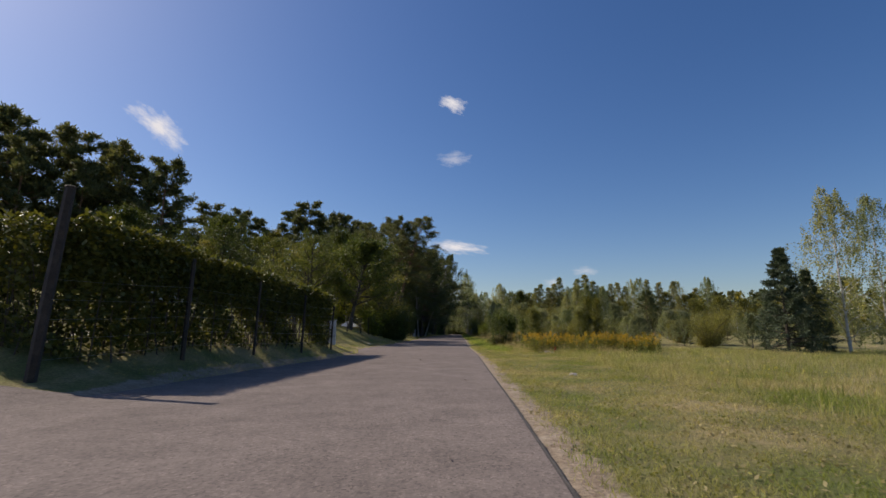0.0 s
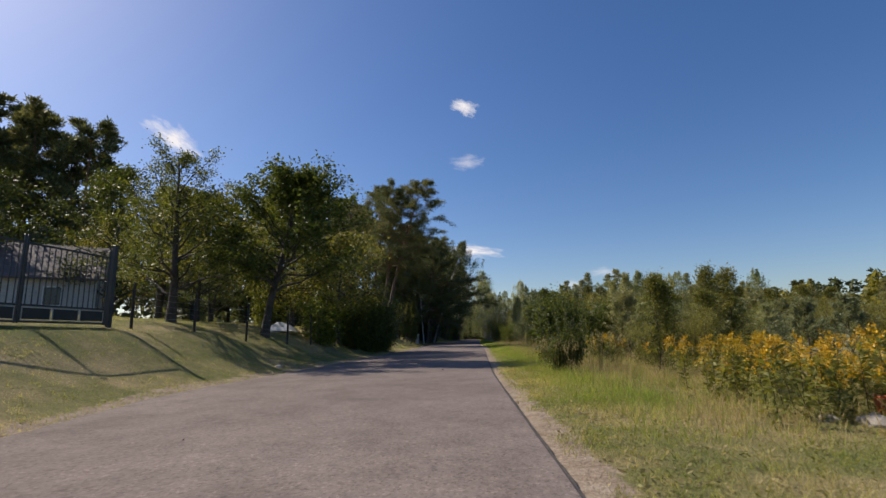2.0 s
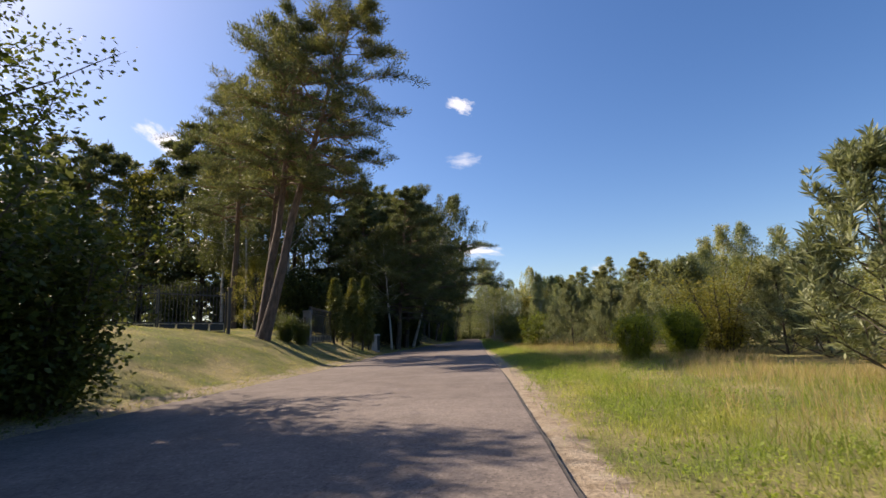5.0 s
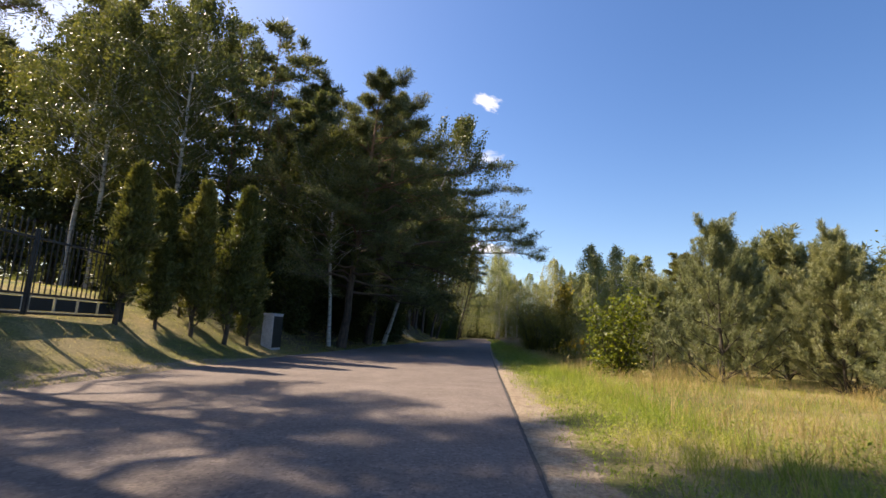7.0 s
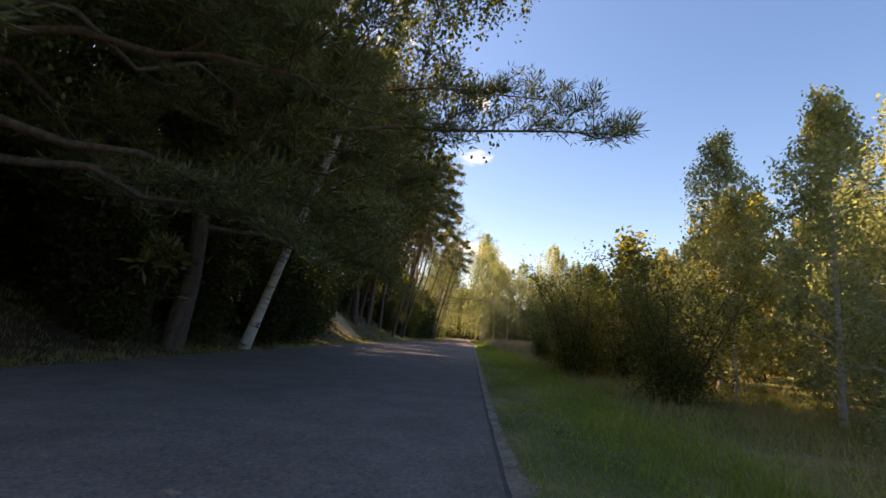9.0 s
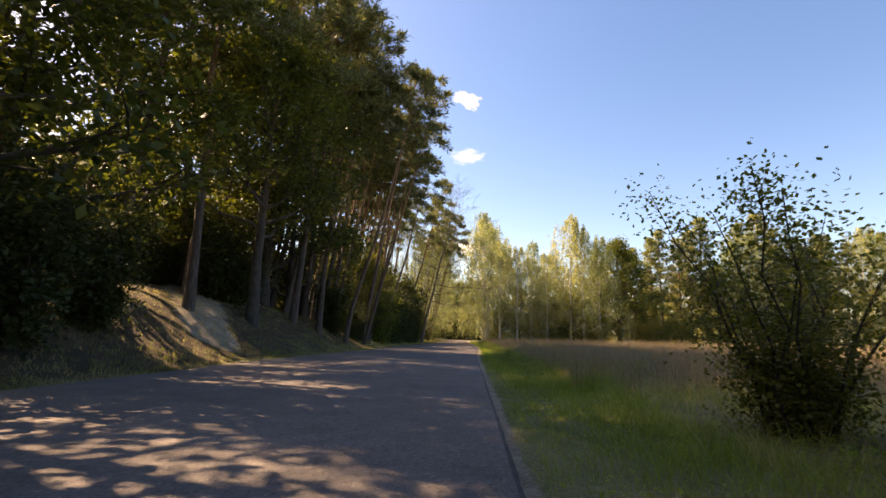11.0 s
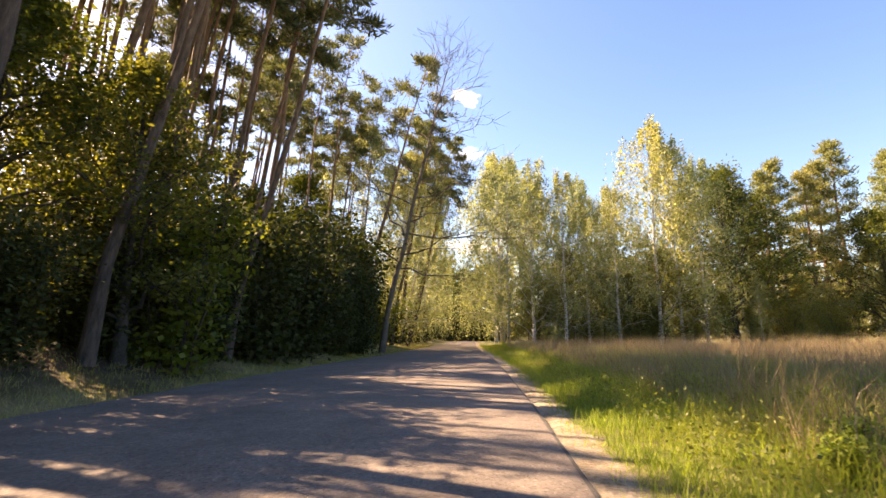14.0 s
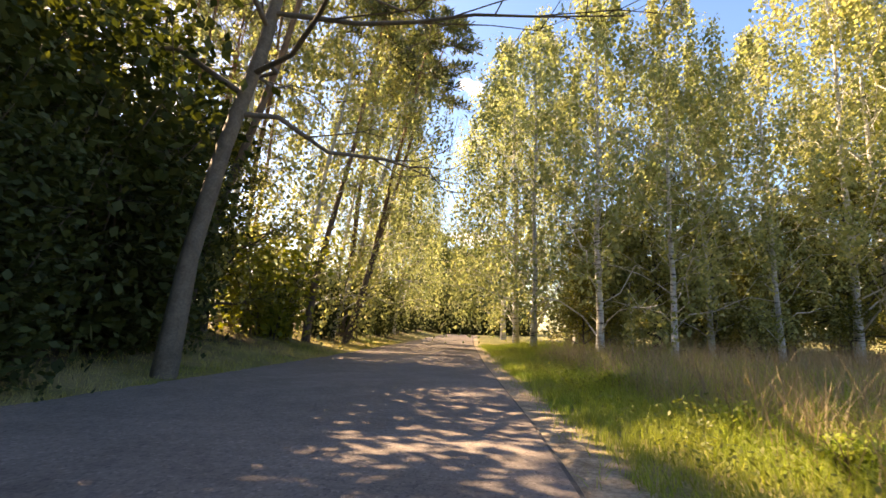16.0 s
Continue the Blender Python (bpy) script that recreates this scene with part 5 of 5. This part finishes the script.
# ---- small things ----
def cabinet(x, y, size, turn, label, mat, door_mat, tall=0.55, mid=0.63):
    ob = thing("meter_cabinet", label, "utility box", "utility boxes")
    w, d, h = size
    s = Shape()
    s.box((w, d, h), (0, 0, h / 2 - 0.05), 0, 0.012)
    s.box((w + 0.03, d + 0.03, 0.03), (0, 0, h - 0.035), 0, 0.008)
    part("body", s, mat, ob)
    q = Shape()
    q.box((w * 0.94, 0.012, h * tall), (0, -d / 2 - 0.004, h * mid), 0, 0.003)
    door = part("door", q, door_mat, ob)
    p = Shape()
    p.box((0.02, 0.02, 0.06), (w * 0.3, -d / 2 - 0.018, h * 0.63), 0, 0.003)
    part("handle", p, BLACK_STEEL, door)
    r = Shape()
    r.box((w * 0.9, 0.01, 0.012), (0, -d / 2 - 0.004, h * 0.31), 0)
    part("seam", r, KERB, ob)
    ob.matrix_basis = Matrix.Translation((x, y, land(x, y))) @ Euler((0, 0, radians(turn))).to_matrix().to_4x4()


cabinet(-5.0, 18.75, (0.34, 0.24, 0.92), 12, "pale grey electric cabinet beside the hedge end", GREY_BOX, GREY_BOX)
cabinet(-6.4, 69.5, (0.55, 0.35, 1.05), 84, "low pale-sided meter box with black front", GREY_BOX, PANEL, 0.88, 0.46)


def tarp(x, y):
    ob = thing("white_tarpaulin", "white sheet thrown over a low garden heap", "tarpaulin")
    s = Shape()
    n = 14
    verts = []
    for j in range(n):
        for i in range(n):
            u, v = i / (n - 1) * 2 - 1, j / (n - 1) * 2 - 1
            z = 0.42 * max(0, 1 - abs(u) ** 1.5) * max(0, 1 - abs(v) ** 1.8) + 0.05 * lump(u * 2, v * 2, 1.0, 2.0)
            verts.append((u * 0.75 + 0.05 * lump(u, v, 3, 1.0), v * 0.5, max(0.01, z)))
    s.put(verts, [(j * n + i, j * n + i + 1, (j + 1) * n + i + 1, (j + 1) * n + i) for j in range(n - 1) for i in range(n - 1)])
    part("sheet", s, WHITE, ob, smooth=True)
    ob.location = (x, y, land(x, y) + 0.02)


tarp(-8.3, 36.4)


def bench(x, y, turn):
    ob = thing("garden_bench", "low weathered plank bench on two legs", "bench")
    s = Shape()
    s.box((1.3, 0.26, 0.04), (0, 0, 0.42), 0, 0.006)
    part("seat", s, WOOD, ob)
    for dx in (-0.5, 0.5):
        q = Shape()
        q.box((0.05, 0.22, 0.45), (dx, 0, 0.185), 0, 0.005)
        part("leg", q, WOOD, ob)
    ob.matrix_basis = Matrix.Translation((x, y, land(x, y))) @ Euler((0, 0, radians(turn))).to_matrix().to_4x4()


bench(-7.6, 38.6, -30)


def stone(x, y, size, seed, label="pale field stone lying in the grass"):
    bm = bmesh.new()
    bmesh.ops.create_icosphere(bm, subdivisions=2, radius=size)
    for v in bm.verts:
        v.co *= 1 + 0.25 * noise.noise(v.co * (1.5 / size) + Vector((seed, 0, 0)))
        v.co.z *= 0.55
    me = bpy.data.meshes.new("stone")
    bm.to_mesh(me)
    bm.free()
    me.materials.append(STONE)
    ob = tagged(new("stone", me), label, "stone", "stones")
    ob.location = (x, y, land(x, y) + size * 0.15)


for i, (x, y, s) in enumerate([(-7.6, 7.3, 0.22), (3.55, 20.7, 0.14), (3.3, 20.9, 0.1), (-5.5, 29.5, 0.1), (3.7, 20.4, 0.1), (2.1, 9.7, 0.09)]):
    stone(x, y, s, i)


def bucket(x, y):
    ob = thing("orange_bucket", "small orange plastic bucket lying by goldenrod", "bucket")
    s = Shape()
    s.tube([(0, 0, 0), (0, 0, 0.02), (0, 0, 0.22), (0, 0, 0.23), (0, 0, 0.21), (0, 0, 0.03)], [0.09, 0.1, 0.12, 0.127, 0.112, 0.085], 14)
    body = part("body", s, ORANGE, ob, smooth=True)
    r = Shape()
    w = np.linspace(0, pi, 9)
    r.tube(np.stack([0.125 * np.cos(w), 0.03 + 0 * w, 0.21 + 0.06 * np.sin(w)], 1), [0.004] * 9, 4)
    part("handle", r, WIRE, ob, "thin wire handle")
    ob.location = (x, y, land(x, y))


bucket(3.85, 20.9)


def road_leaf(x, y, seed):
    s = Shape()
    rng = np.random.default_rng(seed)
    at = rng.normal(size=(3, 3)) * 0.01
    at[:, 2] = 0.008
    s.leaves(at, 0.03, 0.7, 0.3, None, rng)
    ob = new("fallen_leaf", s.mesh("fallen_leaf", LEAF_LITTER))
    tagged(ob, "curled brown fallen leaf on the asphalt", "leaf", "fallen leaves")
    ob.location = (x, y, crown_z(x, y))


for i, (x, y) in enumerate([(0.0, 8.4), (-0.15, 3.2), (-1.2, 14.0), (-0.8, 28.0), (-2.4, 20.0), (-0.5, 69.5), (0.05, 79.0), (-3.0, 33.0)]):
    road_leaf(x, y, i)


def house(x, y, turn, w, d, h, label):
    """A plain house beyond the trees."""
    ob = thing("house", label, "house")
    s = Shape()
    s.box((w, d, h), (0, 0, h / 2 - 0.3), 0)
    for sgn in (-1, 1):
        s.put([(sgn * w / 2, -d / 2, h - 0.3), (sgn * w / 2, d / 2, h - 0.3), (sgn * w / 2, 0, h + d * 0.35 - 0.3)], [(0, 1, 2)])
    wall = part("wall", s, PLASTER, ob)
    r = Shape()
    for sgn in (-1, 1):
        e = d / 2 + 0.4
        top = h + d * 0.35 - 0.25
        low = top - 0.7 * e
        v = [(-w / 2 - 0.4, 0, top), (w / 2 + 0.4, 0, top), (w / 2 + 0.4, sgn * e, low), (-w / 2 - 0.4, sgn * e, low)]
        v += [(a, b, c + 0.12) for a, b, c in v]
        r.put(v, [(0, 1, 2, 3), (4, 5, 6, 7), (0, 1, 5, 4), (1, 2, 6, 5), (2, 3, 7, 6), (3, 0, 4, 7)])
    part("roof", r, ROOF, ob)
    for k in (-0.25, 0.25):
        q = Shape()
        q.box((0.9, 0.1, 1.1), (k * w, -d / 2 - 0.02, h * 0.45), 0, 0.01)
        win = part("window", q, WHITE, ob)
        g = Shape()
        g.box((0.76, 0.02, 0.96), (k * w, -d / 2 - 0.075, h * 0.45), 0)
        part("pane", g, GLASS_DARK, win)
    ob.matrix_basis = Matrix.Translation((x, y, land(x, y))) @ Euler((0, 0, radians(turn))).to_matrix().to_4x4()


house(-27.0, 43.0, 35, 8, 6, 2.6, "low pale plastered house beyond the orchard")


# ---- herbs ----
def goldenrod_meshes(seed, height, n):
    rng = np.random.default_rng(seed)
    stem, leaf, bloom = Shape(), Shape(), Shape()
    for i in range(n):
        p = rng.normal(size=2) * 0.22
        h = height * rng.uniform(0.7, 1.1)
        lean = rng.normal(size=2) * 0.1
        top = np.array([p[0] + lean[0], p[1] + lean[1], h])
        stem.tube([(p[0], p[1], -0.03), (p[0] + lean[0] * 0.4, p[1] + lean[1] * 0.4, h * 0.5), top], [0.006, 0.005, 0.003], 3)
        k = 64
        w = rng.uniform(0.06, 0.92, k)
        at = np.array([p[0], p[1], 0]) + np.stack([lean[0] * w, lean[1] * w, h * w], 1)
        a2 = rng.uniform(0, 2 * pi, k)
        leaf.leaves(at, 0.12, 0.26, 0.4, np.stack([np.cos(a2), np.sin(a2), 0.3 + 0 * a2], 1), rng)
        for b in range(9):
            az = rng.uniform(0, 2 * pi)
            ln = 0.15 * (1 - b / 10) + 0.03
            w = rng.uniform(0, 1, 11)
            c = top + np.array([0, 0, -0.16 + 0.028 * b])
            pts = c + np.stack([cos(az) * ln * w, sin(az) * ln * w, 0.1 * w - 0.07 * w ** 2], 1) + rng.normal(size=(11, 3)) * 0.012
            bloom.leaves(pts, 0.03, 0.8, 0.3, None, rng)
    return stem.mesh("stem", TWIG), leaf.mesh("foliage", HERB), bloom.mesh("bloom", GOLD)


GOLDENROD = Kind("goldenrod", "clump of goldenrod in yellow bloom", "wild flower", "goldenrod stand", goldenrod_meshes(61, 1.0, 9))
GOLDENROD_B = Kind("goldenrod", "clump of fading goldenrod with leafy stems", "wild flower", "goldenrod stand", goldenrod_meshes(62, 0.85, 7))
for i in range(36):
    x = rnd.uniform(3.2, 9.0)
    y = 20.6 + rnd.uniform(0, 2.6) + (x - 3.5) * 0.28
    (GOLDENROD if i % 2 else GOLDENROD_B).at(x, y, rnd.uniform(0.55, 0.95))
for x, y in [(3.4, 38.4), (3.6, 29.6), (4.8, 27.0), (3.1, 73.2), (3.6, 74.0), (3.9, 73.0), (6.0, 30.5), (5.2, 26.2), (3.9, 26.0)]:
    GOLDENROD.at(x, y, rnd.uniform(0.6, 0.95))


def scatter(name, label, material, region, count, height, width, lean, seed, per=5, clump=0.05, kind="stuff", accept=None, heads=0.0):
    """Grass in tufts over a stretch of land."""
    rng = np.random.default_rng(seed)
    s = Shape()
    roots, tall = [], []
    made = 0
    while made < count:
        x, y = region(rng)
        if accept and not accept(x, y, rng):
            continue
        made += 1
        roots.append((x, y, land(x, y) - 0.015))
        tall.append(height(x, y) * rng.uniform(0.55, 1.25))
    pos = np.repeat(np.array(roots), per, 0)
    pos[:, :2] += rng.normal(size=(len(pos), 2)) * clump
    tall = np.repeat(np.array(tall), per) * rng.uniform(0.6, 1.1, len(pos))
    s.blades(pos, tall, width * rng.uniform(0.7, 1.3, len(pos)), lean, rng)
    ob = new(name, s.mesh(name, material))
    return tagged(ob, label, "grass", kind=kind)


def east(lo, hi, near, far, power=1.6):
    def pick(rng):
        y = rng.uniform(lo, hi)
        return float(right_edge(y)) + near + (far - near) * rng.uniform() ** power, y
    return pick


def west(lo, hi, near, far, power=1.4):
    def pick(rng):
        y = rng.uniform(lo, hi)
        return float(left_edge(y)) - near - (far - near) * rng.uniform() ** power, y
    return pick


def no_sand(x, y, rng):
    e = x - float(right_edge(y))
    return e > 0.02 and rng.uniform() > trodden(x, y) * 1.25 - 0.1 + 0.5 * lump(x, y, 2.0, 6.0)


def clumped(scale, seed, level):
    return lambda x, y, rng: no_sand(x, y, rng) and lump(x, y, scale, seed) + 0.5 * lump(x, y, scale * 3, seed) > level + 0.25 * rng.normal()


scatter("short_grass", "short trodden meadow grass, green and straw in patches", GRASS, east(0, 29, 0.1, 6.5, 1.3), 40000, lambda x, y: 0.06 + 0.006 * max(0, x - 2) + 0.06 * max(0, lump(x, y, 0.9)), 0.006, 0.65, 71, 4, 0.03, accept=no_sand)
scatter("meadow_grass", "knee-high wild meadow grass", GRASS, east(1, 34, 3.0, 32.0, 1.3), 19000, lambda x, y: 0.16 + 0.1 * lump(x, y, 0.5) + 0.012 * min(10, x), 0.01, 0.45, 72, 4, 0.1)
scatter("verge_grass", "lush green roadside grass", LUSH, east(22, 150, 0.15, 1.9, 1.0), 30000, lambda x, y: 0.09 + 0.14 * min(1, max(0, x - 0.9)) + 0.05 * lump(x, y, 1.1), 0.005, 0.55, 73, 4, 0.04,
        accept=lambda x, y, rng: no_sand(x, y, rng) and (y > 60 or rng.uniform() < 0.7))
scatter("tall_grass", "tall dry seeding grass by the thicket", STRAW, east(20, 96, 1.4, 6.5, 0.9), 8000, lambda x, y: 0.36 + 0.2 * lump(x, y, 0.8), 0.005, 0.4, 74, 5, 0.07, accept=clumped(0.5, 4.0, 0.08))
scatter("green_tall_grass", "tall green grass among straw", LUSH, east(20, 96, 0.8, 6.0, 1.1), 15000, lambda x, y: 0.17 + 0.12 * lump(x, y, 0.8), 0.006, 0.55, 75, 5, 0.06, accept=clumped(0.45, 9.0, -0.15))
scatter("field_grass", "ripe brown-pink field of tall grass", FIELD, east(94, 138, 1.5, 45.0, 1.5), 29000, lambda x, y: 0.72 + 0.15 * lump(x, y, 0.4), 0.007, 0.36, 76, 5, 0.1)
scatter("field_edge_grass", "green tall grass at the field's edge", LUSH, east(94, 148, 0.4, 6.0, 1.2), 22000, lambda x, y: 0.16 + 0.25 * min(1, max(0, x - 1.2)) + 0.1 * lump(x, y, 0.9), 0.007, 0.45, 77, 5, 0.06,
        accept=lambda x, y, rng: x < 2.4 + 3.6 * float(along(y, [110, 118], [0, 1])) + 1.2 * lump(x, y, 0.35, 2.0))
scatter("bank_grass", "dry short grass on the bank", GRASS, west(8, 71, -0.03, 9.0), 32000, lambda x, y: 0.06 + 0.05 * max(0, lump(x, y, 0.8)), 0.006, 0.6, 78, 4, 0.04)
scatter("wood_edge_grass", "sparse grass on the shaded bank", GRASS, west(71, 150, -0.08, 4.5), 15000, lambda x, y: 0.12 + 0.06 * lump(x, y, 0.7), 0.007, 0.5, 79, 5, 0.06)


def reeds(name, label, spots, seed):
    """Tall dry stems with a slim feathery head each."""
    rng = np.random.default_rng(seed)
    s = Shape()
    for x, y, n, spread, h in spots:
        for k in range(n):
            p = np.array([x, y]) + rng.normal(size=2) * spread
            if p[0] < float(right_edge(p[1])) + 0.5:
                continue
            z, ht = land(*p), h * rng.uniform(0.7, 1.15)
            lean = rng.normal(size=2) * 0.09 * ht
            top = np.array([p[0] + lean[0], p[1] + lean[1], z + ht])
            mid = np.array([p[0] + lean[0] * 0.35, p[1] + lean[1] * 0.35, z + ht * 0.5])
            s.tube([(p[0], p[1], z - 0.02), mid, top], [0.0028, 0.0024, 0.0016], 3)
            w = rng.uniform(0.76, 1.02, 12)
            base = np.array([p[0], p[1], z])
            s.leaves(base + (top - base) * w[:, None] + rng.normal(size=(12, 3)) * 0.006, 0.042, 0.28, 0.1, np.tile([0, 0, 1.0], (12, 1)), rng)
    tagged(new(name, s.mesh(name, STRAW)), label, "grass", kind="stuff")


REED_SPOTS = [(1.9, 26.9, 33, 0.35, 0.72), (2.7, 27.2, 38, 0.4, 0.77), (1.7, 29.0, 33, 0.4, 0.72), (2.2, 31.0, 33, 0.5, 0.72), (3.4, 28.2, 33, 0.5, 0.77), (3.0, 32.2, 27, 0.5, 0.77), (4.2, 25.4, 33, 0.6, 0.68),
              (2.4, 35.4, 22, 0.4, 0.68), (5.4, 26.6, 27, 0.8, 0.68), (1.9, 37.5, 22, 0.5, 0.59), (3.2, 51.4, 33, 0.6, 0.77), (2.6, 53.0, 27, 0.5, 0.77), (3.8, 55.5, 27, 0.6, 0.68), (2.9, 62.8, 27, 0.7, 0.51), (3.0, 73.0, 22, 0.5, 0.68)]
reeds("reed_grass", "tall straw-coloured feathery reed grass", REED_SPOTS, 96)


def flowers(name, label, spots, count, spread, height, seed):
    rng = np.random.default_rng(seed)
    s = Shape()
    at = []
    for x, y in spots:
        for k in range(count):
            px, py = x + rng.normal() * spread, y + rng.normal() * spread * 0.7
            at.append((px, py, land(px, py) + height * rng.uniform(0.5, 1.2)))
    s.leaves(np.repeat(np.array(at), 4, 0), 0.035, 0.7, 0.8, None, rng)
    ob = new(name, s.mesh(name, YELLOW_FLOWER))
    tagged(ob, label, "flowers", kind="stuff")


def weeds(name, label, material, region, count, leaves, size, spread, tall, seed, accept=None):
    """Low broad-leaved weeds between the grass, in clumps."""
    rng = np.random.default_rng(seed)
    s = Shape()
    at = []
    made = 0
    while made < count:
        x, y = region(rng)
        if accept and not accept(x, y, rng):
            continue
        made += 1
        h = tall * rng.uniform(0.35, 1.0)
        p = rng.normal(size=(leaves, 3)) * spread
        p[:, 2] = rng.uniform(0.02, 1.0, leaves) * h
        at.append(p + np.array([x, y, land(x, y)]))
    s.leaves(np.concatenate(at), size, 0.5, 0.6, None, rng)
    tagged(new(name, s.mesh(name, material)), label, "weeds", kind="stuff")


weeds("meadow_weeds", "low broad-leaved weeds among the meadow grass", HERB, east(0, 32, 0.35, 7.5, 1.3), 2400, 10, 0.026, 0.05, 0.1, 91, clumped(0.8, 2.0, 0.02))
weeds("dry_litter", "dead bleached grass litter lying in the meadow", STRAW, east(0, 34, 0.2, 6.0, 1.2), 3000, 6, 0.04, 0.07, 0.05, 92, clumped(0.6, 13.0, 0.0))
weeds("verge_weeds", "leafy green weeds along the road edge", LUSH, east(30, 96, 0.4, 3.0, 1.1), 3200, 14, 0.032, 0.06, 0.2, 93, clumped(0.9, 5.0, 0.0))
weeds("field_edge_weeds", "bright green leafy weeds at the field edge", HERB, east(95, 142, 0.7, 3.6, 1.1), 2600, 22, 0.036, 0.09, 0.42, 94, clumped(0.7, 8.0, -0.05))
weeds("bank_weeds", "small weeds on the mown bank", HERB, west(8, 72, 0.2, 5.0), 2200, 10, 0.025, 0.05, 0.06, 95)


flowers("yellow_flowers", "scattered small yellow meadow flowers", [(6.2, 13.0), (4.0, 15.5), (9.0, 18.0), (5.6, 9.0), (11, 16), (7.5, 7.0)], 14, 0.6, 0.28, 81)
flowers("roadside_flowers", "yellow flowers at the thicket edge", [(3.7, 54.4), (3.3, 66.0), (2.2, 69.4), (3.4, 70.2)], 10, 0.15, 0.7, 82)


WEED = Kind("nettle_clump", "bright green nettle clump at the field edge", "weed", "weeds at the field edge",
            bush(63, 0.8, 0.9, LUSH, 0.09, 14, 2, 5, 0.06, 65, width=0.5))
for i in range(80):
    y = rnd.uniform(97, 134)
    WEED.at(float(right_edge(y)) + 1.3 + 3.0 * rnd.random() ** 1.4, y, rnd.uniform(0.3, 0.5))


# ---- clouds ----
def cloud(px, py, w, h, tilt, label, material):
    """A wisp of cloud far off, at a bearing and height in degrees."""
    far = 2600.0
    az, el = radians(px), radians(py)
    at = Vector((sin(az) * cos(el), cos(az) * cos(el), sin(el))) * far
    s = Shape()
    n = 16
    verts, faces = [], []
    for j in range(n + 1):
        for i in range(n + 1):
            u, v = i / n * 2 - 1, j / n * 2 - 1
            verts.append((u, v, 0.06 * lump(u, v, 2.0, px)))
    faces = [(j * (n + 1) + i, j * (n + 1) + i + 1, (j + 1) * (n + 1) + i + 1, (j + 1) * (n + 1) + i) for j in range(n) for i in range(n)]
    s.put(verts, faces)
    ob = new("cloud", s.mesh("cloud", material, True))
    ob.matrix_basis = look(at, (0, 0, 0), tilt) @ Matrix.Diagonal((far * math.tan(radians(w)), far * math.tan(radians(h)), far * 0.03, 1))
    ob.visible_shadow = False
    tagged(ob, label, "cloud", kind="structure")


for c in [(-33.5, 20.5, 3.6, 1.6, 32), (-0.6, 26.3, 2.0, 1.1, 20), (-0.4, 9.9, 4.4, 0.9, 8)]:
    cloud(*c, "small white fair-weather cloud", CLOUD)
for c in [(-0.5, 20.2, 2.3, 1.1, 0), (14.5, 6.8, 1.8, 0.7, 0), (-42.5, 17.0, 1.2, 0.8, 0), (11.0, 5.6, 1.6, 0.8, 0)]:
    cloud(*c, "thin faint wisp of cloud", THIN_CLOUD)
